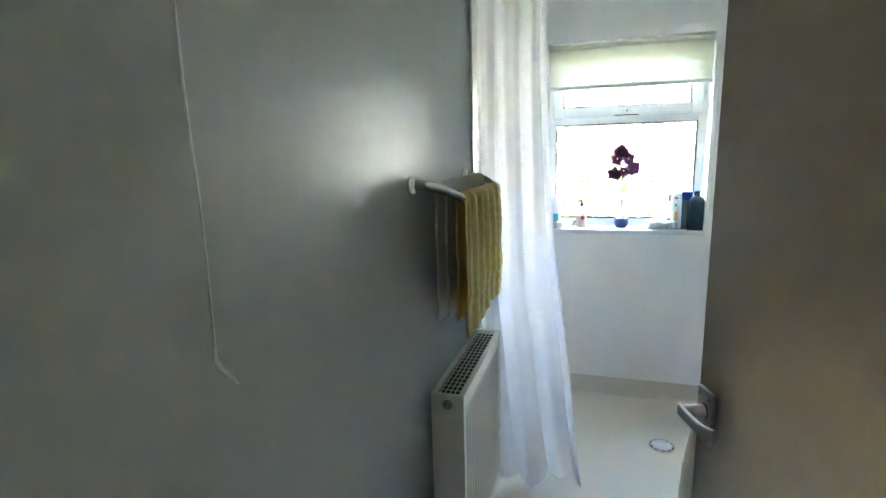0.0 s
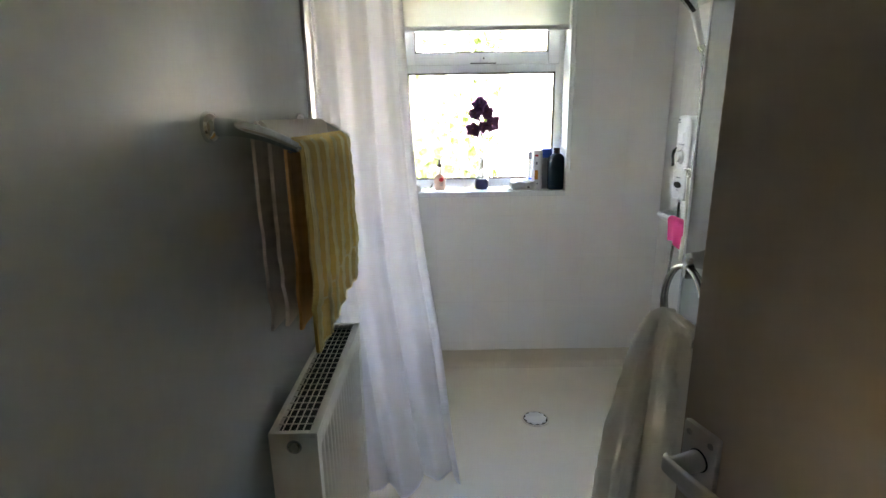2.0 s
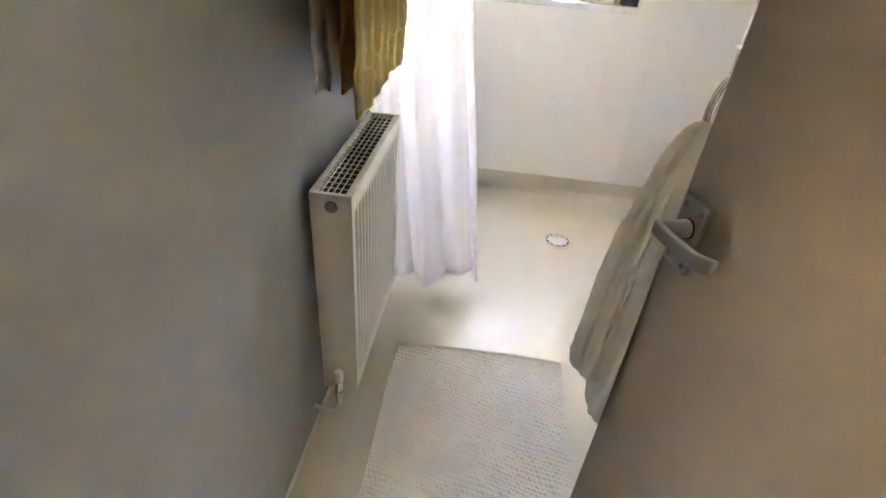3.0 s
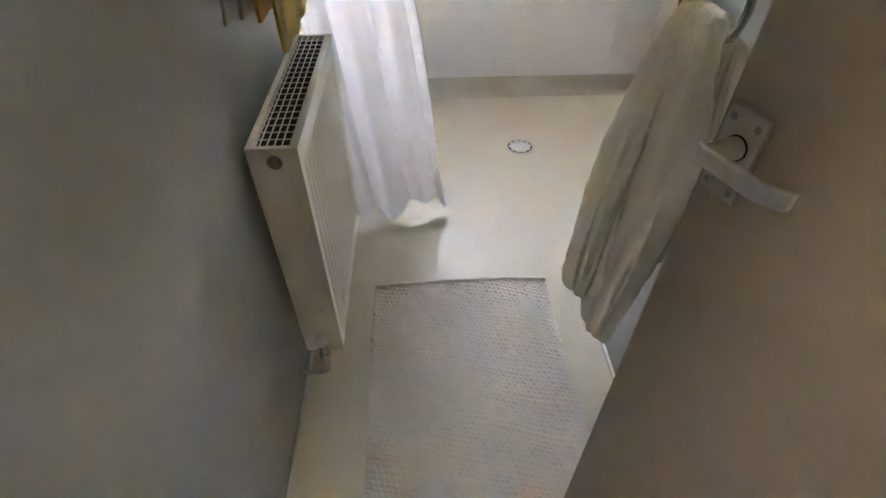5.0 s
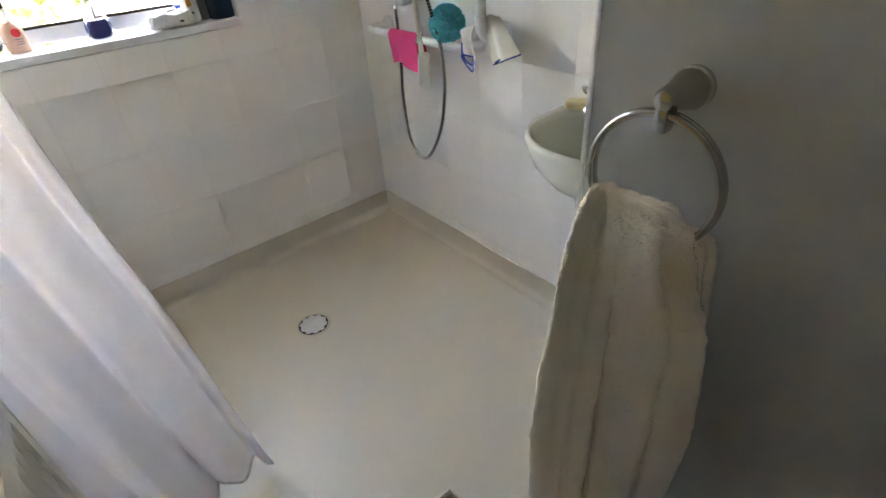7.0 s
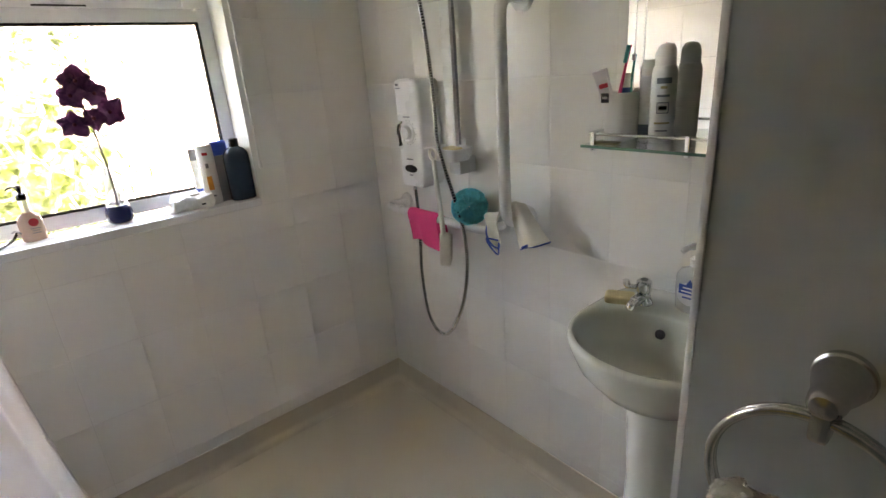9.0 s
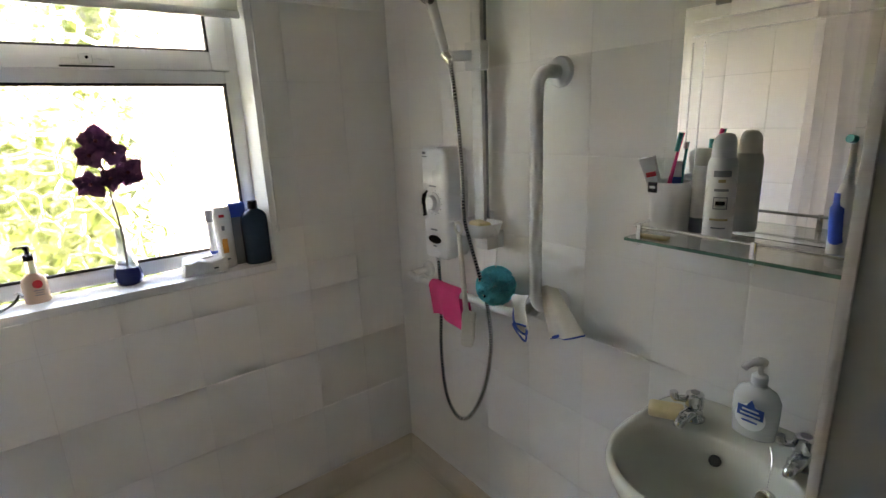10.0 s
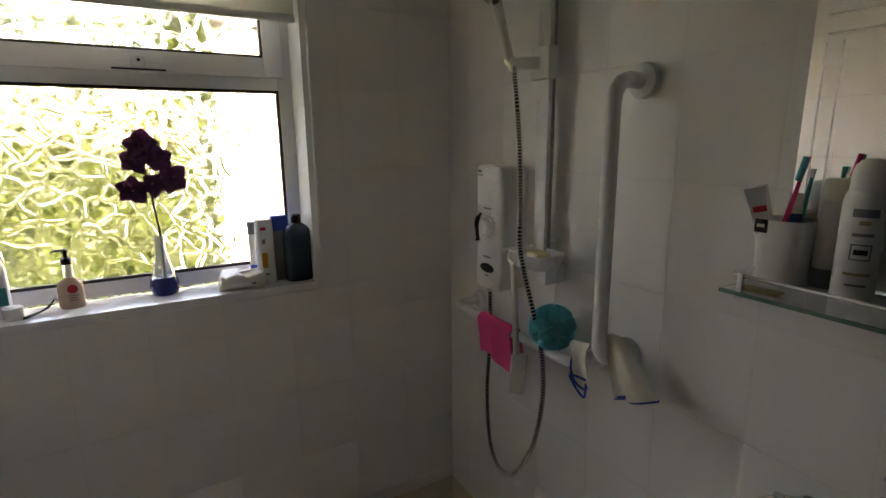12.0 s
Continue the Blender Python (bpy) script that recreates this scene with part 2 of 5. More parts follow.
def tube(points, radius, seg=12, bm=None, cap=True, flat=1.0):
    """A round bar along points; radius is one number or one for each point."""
    pts = [Vector(p) for p in points]
    rad = radius if isinstance(radius, (list, tuple)) else [radius] * len(pts)
    rings, side = [], None
    for i, p in enumerate(pts):
        way = (pts[min(i + 1, len(pts) - 1)] - pts[max(i - 1, 0)]).normalized()
        if side is None:
            side = way.orthogonal().normalized()
        side = (side - way * side.dot(way)).normalized()
        up = way.cross(side)
        rings.append([p + rad[i] * (side * math.cos(2 * math.pi * k / seg) + up * math.sin(2 * math.pi * k / seg) * flat) for k in range(seg)])
    return loft(rings, True, cap, bm)


def smooth_path(points, steps=8):
    """Catmull-Rom through the points."""
    p = [Vector(q) for q in points]
    p = [2 * p[0] - p[1]] + p + [2 * p[-1] - p[-2]]
    out = []
    for i in range(1, len(p) - 2):
        for s in range(steps):
            t = s / steps
            out.append(0.5 * (2 * p[i] + (p[i + 1] - p[i - 1]) * t + (2 * p[i - 1] - 5 * p[i] + 4 * p[i + 1] - p[i + 2]) * t * t + (3 * p[i] - p[i - 1] - 3 * p[i + 1] + p[i + 2]) * t ** 3))
    return out + [p[-2]]


def sheet(fn, nu, nv, thick=0.0, bm=None):
    """A cloth surface fn(u, v), both from 0 to 1, with a thickness."""
    bm = bm or bmesh.new()
    P = [[Vector(fn(i / nu, j / nv)) for j in range(nv + 1)] for i in range(nu + 1)]
    front = [[bm.verts.new(p) for p in row] for row in P]
    for i in range(nu):
        for j in range(nv):
            bm.faces.new((front[i][j], front[i + 1][j], front[i + 1][j + 1], front[i][j + 1]))
    if thick:
        back = []
        for i in range(nu + 1):
            row = []
            for j in range(nv + 1):
                du = P[min(i + 1, nu)][j] - P[max(i - 1, 0)][j]
                dv = P[i][min(j + 1, nv)] - P[i][max(j - 1, 0)]
                row.append(bm.verts.new(P[i][j] - du.cross(dv).normalized() * thick))
            back.append(row)
        for i in range(nu):
            for j in range(nv):
                bm.faces.new((back[i][j], back[i][j + 1], back[i + 1][j + 1], back[i + 1][j]))
        for i in range(nu):
            for j in (0, nv):
                bm.faces.new((front[i][j], back[i][j], back[i + 1][j], front[i + 1][j]))
        for j in range(nv):
            for i in (0, nu):
                bm.faces.new((front[i][j], front[i][j + 1], back[i][j + 1], back[i][j]))
    return bm


def wobble(p, size, scale):
    """A small, repeatable unevenness."""
    return noise.noise(Vector(p) * scale) * size


# ---- the room's measures ----
LEFT, RIGHT, WINDOW_Y, DOOR_Y, HIGH = -0.535, 1.075, 3.17, 0.13, 2.38
PART_X, PART_END, TILE_FROM = 0.40, 1.496, 2.035
JAMB_X = -0.462
WX0, WX1, WZ0, WZ1 = -0.35, 0.548, 1.047, 2.13


# ---- large structure ----
def structure(name, bm, mat, label, smooth=30.0):
    return single(name, bm, mat, label, kind="structure", smooth=smooth)


floor = structure("floor", box(LEFT - 0.1, RIGHT + 0.1, DOOR_Y - 0.12, WINDOW_Y + 0.1, -0.08, 0.0), VINYL, "beige speckled safety vinyl floor of a wet room")
ceiling = structure("ceiling", box(LEFT - 0.1, RIGHT + 0.1, DOOR_Y - 0.12, WINDOW_Y + 0.26, HIGH, HIGH + 0.12), CEILING, "plain white painted ceiling")
wall_west = structure("wall_west", box(LEFT - 0.2, LEFT, DOOR_Y, WINDOW_Y + 0.26, 0, HIGH), GREY_PAINT, "grey-green eggshell painted wall, white tiles at the shower end")
b = box(RIGHT + 0.0007, RIGHT + 0.2, DOOR_Y, WINDOW_Y + 0.26, 0, HIGH)
wall_east = structure("wall_east", b, GROUT, "wall of white glazed tiles with pale grout")
b = box(LEFT, WX0, WINDOW_Y + 0.0007, WINDOW_Y + 0.26, 0, HIGH)
box(WX1, RIGHT + 0.0007, WINDOW_Y + 0.0007, WINDOW_Y + 0.26, 0, HIGH, bm=b)
box(WX0, WX1, WINDOW_Y + 0.0007, WINDOW_Y + 0.26, 0, WZ0 - 0.03, bm=b)
box(WX0, WX1, WINDOW_Y + 0.0007, WINDOW_Y + 0.26, WZ1, HIGH, bm=b)
wall_north = structure("wall_north", b, GROUT, "white tiled wall with a deep window opening")
partition = structure("wall_partition", box(PART_X, PART_X + 0.09, DOOR_Y, PART_END - 0.006, 0, HIGH), GREY_PAINT, "short grey painted partition wall beside the door")
structure("trim", box(PART_X - 0.002, PART_X + 0.092, PART_END - 0.006, PART_END + 0.003, 0.0, HIGH, 0.003), UPVC, "white corner trim on the end of the partition")
structure("trim", box(LEFT, LEFT + 0.010, TILE_FROM - 0.006, TILE_FROM, 0.0, HIGH, 0.002), SATIN, "metal tile edging where the tiles begin")
b = box(LEFT - 0.2, JAMB_X, DOOR_Y - 0.12, DOOR_Y, 0, HIGH)
box(PART_X + 0.012, RIGHT + 0.2, DOOR_Y - 0.12, DOOR_Y, 0, HIGH, bm=b)
box(JAMB_X, PART_X + 0.012, DOOR_Y - 0.12, DOOR_Y, 2.06, HIGH, bm=b)
structure("wall_south", b, PLASTER, "plain wall with the doorway")
for s in (-1, 1):
    x = JAMB_X if s < 0 else PART_X + 0.012
    structure("trim", box(x, x - s * 0.012, DOOR_Y - 0.12, DOOR_Y - 0.04, 0, 2.06, 0.002), PLASTER, "painted door lining")


def cove(name, along, x0, x1, out, label, height=0.104, rad=0.030, mat=VINYL_EDGE):
    """A coved upstand: the floor turned up the wall."""
    prof = [(0.0, height), (-0.004, height)] + [(-0.004 - rad * (1 - math.cos(a)), 0.003 + rad * (1 - math.sin(a))) for a in [math.pi / 2 * i / 8 for i in range(9)]] + [(-rad - 0.006, 0.0008), (0.0, 0.0008)]
    rings = []
    for c in (x0, x1):
        rings.append([(out + d, c, h) if along == "y" else (c, out + d, h) for d, h in prof])
    return structure(name, loft(rings), mat, label)


cove("baseboard_east", "y", DOOR_Y, WINDOW_Y, RIGHT, "beige coved vinyl upstand along the tiled wall")
cove("baseboard_north", "x", LEFT, RIGHT - 0.004, WINDOW_Y, "beige coved vinyl upstand under the window")
for x0, x1, y1 in ((LEFT, LEFT + 0.011, TILE_FROM - 0.01), (PART_X - 0.011, PART_X, PART_END)):
    structure("baseboard", box(x0, x1, DOOR_Y, y1, 0.0, 0.012, 0.004), PLASTER, "thin pale sealing bead along the floor")

# hall behind the doorway
structure("floor_hall", box(-1.3, 1.5, -1.9, DOOR_Y - 0.12, -0.08, -0.004), CARPET, "brown hall carpet")
structure("ceiling_hall", box(-1.4, 1.6, -2.0, DOOR_Y - 0.12, HIGH, HIGH + 0.12), CEILING, "white hall ceiling")
structure("wall_hall_south", box(-1.4, 1.6, -2.0, -1.9, 0, HIGH), HALL, "warm cream hall wall")
structure("wall_hall_east", box(1.5, 1.6, -1.9, DOOR_Y - 0.12, 0, HIGH), HALL, "warm cream hall wall")
# Unseen west wall; its slot is added to let sky light in.
b = box(-1.4, -1.3, -1.9, -1.4, 0, HIGH)
box(-1.4, -1.3, -1.0, DOOR_Y - 0.12, 0, HIGH, bm=b)
box(-1.4, -1.3, -1.4, -1.0, 0, 1.2, bm=b)
box(-1.4, -1.3, -1.4, -1.0, 1.35, HIGH, bm=b)
structure("wall_hall_west", b, HALL, "unseen warm cream hall wall with a slot added for light")
b = box(LEFT - 0.76, LEFT - 0.2, DOOR_Y - 0.12, DOOR_Y, 0, HIGH)
box(RIGHT + 0.2, 1.6, DOOR_Y - 0.12, DOOR_Y, 0, HIGH, bm=b)
structure("wall_hall_north", b, HALL, "warm cream hall wall")

# outdoors
structure("ground", box(-150, 150, -150, 150, -0.6, -0.35), LAWN, "garden lawn")


def hedge():
    rng = random.Random(3)
    verts, faces = [], []
    for _ in range(32000):
        x = rng.uniform(-7.0, 0.75)
        top = 2.75 + 0.8 * noise.noise(Vector((x * 0.7, 0, 3)))
        z = rng.uniform(-0.35, top)
        y = 7.6 + 0.35 * noise.noise(Vector((x * 0.9, z * 0.9, 0))) + rng.uniform(-0.25, 0.35)
        q = Euler((rng.uniform(-1, 1), rng.uniform(-1, 1), rng.uniform(0, 6.3))).to_matrix()
        s = rng.uniform(0.035, 0.075)
        k = len(verts)
        for px, py, pz in ((-1, 0, 0), (0, -0.5, 0.15), (1, 0, 0), (0, 0.5, 0.15)):
            verts.append(Vector((x, y, z)) + q @ Vector((px * s, py * s, pz * s)))
        faces.append((k, k + 1, k + 2, k + 3))
    me = bpy.data.meshes.new("hedge")
    me.from_pydata(verts, [], faces)
    me.materials.append(LEAF)
    return tagged(new("hedge", me), "sunlit yellow-green garden hedge beyond the window", "hedge", kind="stuff")


hedge()
house = thing("house", (4.5, 9.5, -0.35), "pale rendered neighbouring house beyond the garden", "house")
part("wall", box(0.75, 9.0, 8.2, 12.0, -0.35, 2.8), RENDER, house)
b = bmesh.new()
loft([[(0.45, 7.9, 2.8), (0.45, 12.3, 2.8), (0.45, 10.1, 4.0)], [(9.3, 7.9, 2.8), (9.3, 12.3, 2.8), (9.3, 10.1, 4.0)]], bm=b)
part("roof", b, SLATE, house, "dark slate roof", smooth=0)


# ---- window ----
window = thing("window_1", (0.1, 3.33, WZ0), "white plastic window with pebbled obscure glass", "window", kind="structure")
FY0, FY1 = 3.312, 3.372


def frame_ring(x0, x1, z0, z1, w, y0, y1, bevel=0.006):
    b = box(x0, x0 + w, y0, y1, z0, z1, bevel)
    box(x1 - w, x1, y0, y1, z0, z1, bevel, bm=b)
    box(x0 + w - 0.002, x1 - w + 0.002, y0 + 0.001, y1 - 0.001, z0, z0 + w, bevel, bm=b)
    box(x0 + w - 0.002, x1 - w + 0.002, y0 + 0.001, y1 - 0.001, z1 - w, z1, bevel, bm=b)
    return b


b = frame_ring(WX0, WX1, WZ0 + 0.004, WZ1, 0.048, FY0, FY1)
box(WX0 + 0.046, WX1 - 0.046, FY0 + 0.002, FY1 - 0.002, 1.672, 1.73, 0.006, bm=b)
part("window_frame", b, UPVC, window)
sash = part("top_sash", frame_ring(WX0 + 0.030, WX1 - 0.030, 1.712, WZ1 - 0.03, 0.062, FY0 - 0.014, FY0 + 0.03, 0.007), UPVC, window)
part("gasket", frame_ring(WX0 + 0.046, WX1 - 0.046, WZ0 + 0.05, 1.674, 0.0105, FY0 + 0.004, FY0 + 0.019, 0.001), GASKET, window, "black rubber gasket")
part("gasket", frame_ring(WX0 + 0.090, WX1 - 0.090, 1.772, WZ1 - 0.09, 0.0085, FY0 - 0.008, FY0 + 0.014, 0.001), GASKET, window, "black rubber gasket")
for x0, x1, z0, z1 in ((WX0 + 0.044, WX1 - 0.044, WZ0 + 0.048, 1.676), (WX0 + 0.088, WX1 - 0.088, 1.770, WZ1 - 0.088)):
    p = part("pane", box(x0, x1, FY0 + 0.020, FY0 + 0.026, z0, z1), PEBBLED, window, "pebbled obscure glass pane", smooth=0)
    p.visible_shadow = False
b = box(0.045, 0.165, FY0 - 0.024, FY0 - 0.013, 1.722, 1.740, 0.004)
box(0.088, 0.122, FY0 - 0.036, FY0 - 0.013, 1.724, 1.752, 0.006, bm=b)
part("window_handle", b, UPVC, sash, "white latch handle")
# Thin dark strip draws the latch's shadow line.
part("latch_slot", box(0.038, 0.176, FY0 - 0.0152, FY0 - 0.0130, 1.7165, 1.7215), DARK, sash, "dark strip for the shadow under the latch")
part("keyhole", turned(lathe([(0.0045, 0), (0.0045, 0.002)], seg=10), pose(0.108, FY0 - 0.0375, 1.742, -90)), BLACK, sash)
part("window_sill", box(WX0 + 0.001, WX1 - 0.001, WINDOW_Y - 0.006, FY0 + 0.004, WZ0 - 0.028, WZ0, 0.005), UPVC, window, "white plastic sill board")
b = box(WX0 - 0.001, WX0 + 0.004, WINDOW_Y - 0.002, FY0, WZ0 + 0.001, WZ1 - 0.001)
box(WX1 - 0.004, WX1 + 0.001, WINDOW_Y - 0.002, FY0, WZ0 + 0.001, WZ1 - 0.001, bm=b)
box(WX0 + 0.004, WX1 - 0.004, WINDOW_Y - 0.002, FY0, WZ1 - 0.005, WZ1, bm=b)
part("reveal", b, PLASTER, window, "white window reveal")

blind = thing("roller_blind", (0.1, 3.2, 2.1), "cream roller blind pulled a third of the way down", "blind")
BY = 3.205
part("fabric", sheet(lambda u, v: (WX0 + 0.012 + u * (WX1 - WX0 - 0.020), BY + 0.0015 * math.sin(9 * u), 1.885 + v * 0.215), 24, 6, 0.001), BLIND, blind)
part("bottom_bar", box(WX0 + 0.010, WX1 - 0.006, BY - 0.008, BY + 0.008, 1.866, 1.890, 0.006), UPVC, blind, "pale bottom bar")
part("roller", turned(lathe([(0.018, 0), (0.018, WX1 - WX0 - 0.02)], seg=20), pose(WX0 + 0.01, BY + 0.012, 2.104, 0, 90)), BLIND, blind)
part("chain_wheel", turned(lathe([(0.02, 0), (0.022, 0.004), (0.022, 0.012), (0.02, 0.016)], seg=20), pose(0.531, BY + 0.005, 2.104, 0, 90)), UPVC, blind)
b = bmesh.new()
for k in range(175):
    z = 2.10 - k * 0.0053
    tube([(0.560 + wobble((k * 0.02, 0, 0), 0.002, 3), 3.150 - 0.004 * (k / 175), z), (0.560, 3.150 - 0.004 * (k / 175), z - 0.0036)], [0.0026, 0.0026], 6, b)
    if k > 3:
        tube([(0.566, 3.158, z), (0.566, 3.158, z - 0.0036)], [0.0022, 0.0022], 6, b)
tube([(0.545, 3.2, 2.10), (0.556, 3.175, 2.105), (0.562, 3.152, 2.10)], 0.0018, 6, b)
part("bead_chain", b, PLASTIC, blind, "white bead chain")
part("chain_weight", lathe([(0.003, 0), (0.006, 0.003), (0.006, 0.022), (0.003, 0.027)], (0.563, 3.152, 1.158), 12), PLASTIC, blind)

# ---- door ----
DOOR_AT, DOOR_W, DOOR_OPEN = (PART_X - 0.004, DOOR_Y + 0.012), 0.841, 72.6
door = thing("door_1", (*DOOR_AT, 0), "beige painted flush door standing open", "door", kind="structure")
door_pose = pose(DOOR_AT[0], DOOR_AT[1], 0, 0, 0, -DOOR_OPEN)


def on_door(bm):
    """Built closed: hinge at the origin, leaf along -x, hall face at y = 0."""
    return turned(bm, door_pose)


part("leaf", on_door(box(-DOOR_W, 0, 0, 0.042, 0.008, 2.04, 0.003)), DOOR, door)
HZ, HX = 1.074, -0.806
for side in (-1, 1):
    y = 0.0 if side < 0 else 0.042
    part("handle_plate", on_door(box(HX - 0.026, HX + 0.022, y, y + side * 0.008, HZ - 0.058, HZ + 0.038, 0.0035)), SATIN, door, "satin aluminium backplate")
    for dx, dz in ((-0.017, 0.026), (0.013, 0.026), (-0.017, -0.047), (0.013, -0.047)):
        part("screw", on_door(turned(lathe([(0.0040, 0), (0.0036, 0.0010), (0.0012, 0.0006)], seg=12), pose(HX + dx, y + side * 0.0078, HZ + dz, 90 if side < 0 else -90))), PLASTIC_GREY, door, "dark countersunk screw")
    part("collar", on_door(turned(lathe([(0.0130, 0), (0.0130, 0.0012), (0.0120, 0.0016)], seg=26), pose(HX, y + side * 0.008, HZ, 90 if side < 0 else -90))), BLACK, door, "dark ring round the spindle")
    # spindle, then a flat grip bar that turns back towards the leaf at its tip
    spindle = part("spindle", on_door(tube([(HX, y + side * 0.008, HZ), (HX, y + side * 0.045, HZ)], [0.0118, 0.0105], 20)), SATIN, door)
    grip = [(HX - 0.012, 0.043, 0), (HX - 0.006, 0.0468, 0.0005), (HX + 0.016, 0.0478, 0.001), (HX + 0.050, 0.0484, 0.003), (HX + 0.068, 0.0476, 0.004), (HX + 0.080, 0.0450, 0.006), (HX + 0.092, 0.0405, 0.008)]
    rings = []
    for k, p in enumerate(smooth_path(grip, 4)):
        hz, hy = 0.0098, 0.0042
        rings.append([(p.x, y + side * (p.y + hy * math.copysign(abs(math.sin(q)) ** 0.5, math.sin(q))), HZ + p.z + hz * math.copysign(abs(math.cos(q)) ** 0.5, math.cos(q))) for q in [2 * math.pi * i / 20 for i in range(20)]])
    part("grip", on_door(loft(rings)), SATIN, spindle, "flat satin aluminium lever")
for z in (0.2, 1.0, 1.85):
    part("hinge", on_door(lathe([(0.006, -0.05), (0.006, 0.05)], (0.003, 0.046, z), 10)), SATIN, door)


# ---- radiator ----
def radiator():
    x0, x1, y0, y1, z0, z1 = -0.505, -0.402, 1.352, 1.936, 0.150, 0.812
    rad = thing("radiator", (-0.455, 1.64, z0), "off-white double panel radiator with a slotted top grille", "radiator")

    def face(u, v):
        y, z = y0 + 0.004 + u * (y1 - y0 - 0.008), z0 + v * (z1 - z0 - 0.012)
        k = (y - y0 - 0.03) / 0.0333
        inside = 1.0 if 0 < k < 15.7 else 0.0
        wave = max(0.0, math.cos(2 * math.pi * k)) ** 0.6 if inside else 1.0
        ends = min(1.0, max(0.0, (z - z0 - 0.035) / 0.02)) * min(1.0, max(0.0, (z1 - 0.055 - z) / 0.02))
        return (x1 - 0.002 - 0.012 * (1 - wave) * inside * ends, y, z)

    part("front_panel", sheet(face, 190, 34, 0.003), ENAMEL, rad, "fluted front panel")
    part("back_panel", box(x0, x0 + 0.012, y0 + 0.004, y1 - 0.004, z0, z1 - 0.012, 0.003), ENAMEL, rad)
    for y in (y0, y1 - 0.003):
        part("side_panel", box(x0, x1, y, y + 0.003, z0 + 0.002, z1 - 0.001, 0.0012), ENAMEL, rad)
    b = box(x0, x0 + 0.012, y0, y1, z1 - 0.012, z1, 0.002)
    box(x1 - 0.018, x1 + 0.001, y0, y1, z1 - 0.014, z1, 0.003, bm=b)
    for y in (y0, y1 - 0.012):
        box(x0 + 0.011, x1 - 0.017, y, y + 0.012, z1 - 0.012, z1, 0.002, bm=b)
    part("top_frame", b, ENAMEL, rad)
    bars = 5
    for i in range(1, bars):
        x = x0 + 0.012 + i * (x1 - x0 - 0.030) / bars
        part("grille_bar", box(x - 0.0011, x + 0.0011, y0 + 0.011, y1 - 0.011, z1 - 0.0035, z1 - 0.001), ENAMEL, rad)
    for j in range(1, 20):
        y = y0 + 0.012 + j * (y1 - y0 - 0.024) / 20
        part("grille_bar", box(x0 + 0.011, x1 - 0.017, y - 0.0011, y + 0.0011, z1 - 0.0050, z1 - 0.0030), ENAMEL, rad)
    # Solid dark block instead of fins, giving the shade seen through the grille.
    part("convector", box(x0 + 0.0125, x1 - 0.0155, y0 + 0.006, y1 - 0.006, z0 + 0.04, z1 - 0.016), DARK, rad, "dark block for the shade between the panels")
    plug = part("plug", turned(lathe([(0.0135, 0), (0.0135, 0.004), (0.011, 0.006), (0.0095, 0.004), (0.0, 0.0045)], seg=22), pose(-0.452, y0, z1 - 0.032, 90)), BRUSHED, rad, "dull metal blanking plug")
    part("plug_seat", turned(lathe([(0.016, 0), (0.016, 0.002)], seg=22), pose(-0.452, y0, z1 - 0.032, 90)), PLASTIC_GREY, plug)
    valve = part("valve", lathe([(0.011, 0.11), (0.011, 0.150), (0.015, 0.152), (0.015, 0.168), (0.012, 0.17), (0.012, 0.215), (0.009, 0.22)], (-0.452, y0 - 0.020, 0), 18), CHROME, rad, "chrome lockshield valve")
    part("valve_arm", tube([(-0.452, y0 - 0.020, 0.180), (-0.452, y0 + 0.012, 0.180)], 0.009, 12), CHROME, valve)
    part("valve_cap", lathe([(0.0135, 0.205), (0.0135, 0.240), (0.010, 0.246)], (-0.452, y0 - 0.020, 0), 16), PLASTIC, valve, "white plastic valve cap")
    part("pipe", tube(smooth_path([(-0.452, y0 - 0.020, 0.13), (-0.452, y0 - 0.020, 0.095), (-0.470, y0 - 0.020, 0.075), (LEFT, y0 - 0.020, 0.075)], 5), 0.0075, 12), PIPE, rad, "painted feed pipe")
    for y in (1.47, 1.82):
        part("bracket", box(LEFT, x0 + 0.002, y - 0.02, y + 0.02, 0.3, 0.7), PIPE, rad)


radiator()


# ---- towel rail and its towels ----
def towel_rail():
    rail = thing("towel_rail", (LEFT, 1.61, 1.437), "chrome double towel rail with curved arms on the wall", "towel rail")
    for y, ytip, s in ((1.322, 1.342, 1), (1.905, 1.842, -1)):
        part("rosette", turned(lathe([(0.026, 0), (0.026, 0.006), (0.023, 0.013), (0.016, 0.018), (0.013, 0.03)], seg=26), pose(LEFT, y, 1.437, 0, 90)), CHROME, rail)
        pts = smooth_path([(LEFT + 0.018, y, 1.437), (LEFT + 0.055, y + s * 0.002, 1.434), (LEFT + 0.10, (y + ytip) / 2, 1.421), (-0.388, ytip, 1.398)], 6)
        part("arm", tube(pts, [0.0160 - 0.005 * i / (len(pts) - 1) for i in range(len(pts))], 14), CHROME, rail)
        part("arm_cap", lathe([(0.006, -0.006), (0.0095, -0.002), (0.0095, 0.003), (0.005, 0.007)], (-0.388, ytip, 1.398), 14), CHROME, rail)
    part("bar", tube([(-0.400, 1.340, 1.396), (-0.400, 1.846, 1.396)], 0.0065, 12), CHROME, rail)
    part("bar", tube([(-0.465, 1.328, 1.427), (-0.465, 1.899, 1.427)], 0.0065, 12), CHROME, rail)


towel_rail()


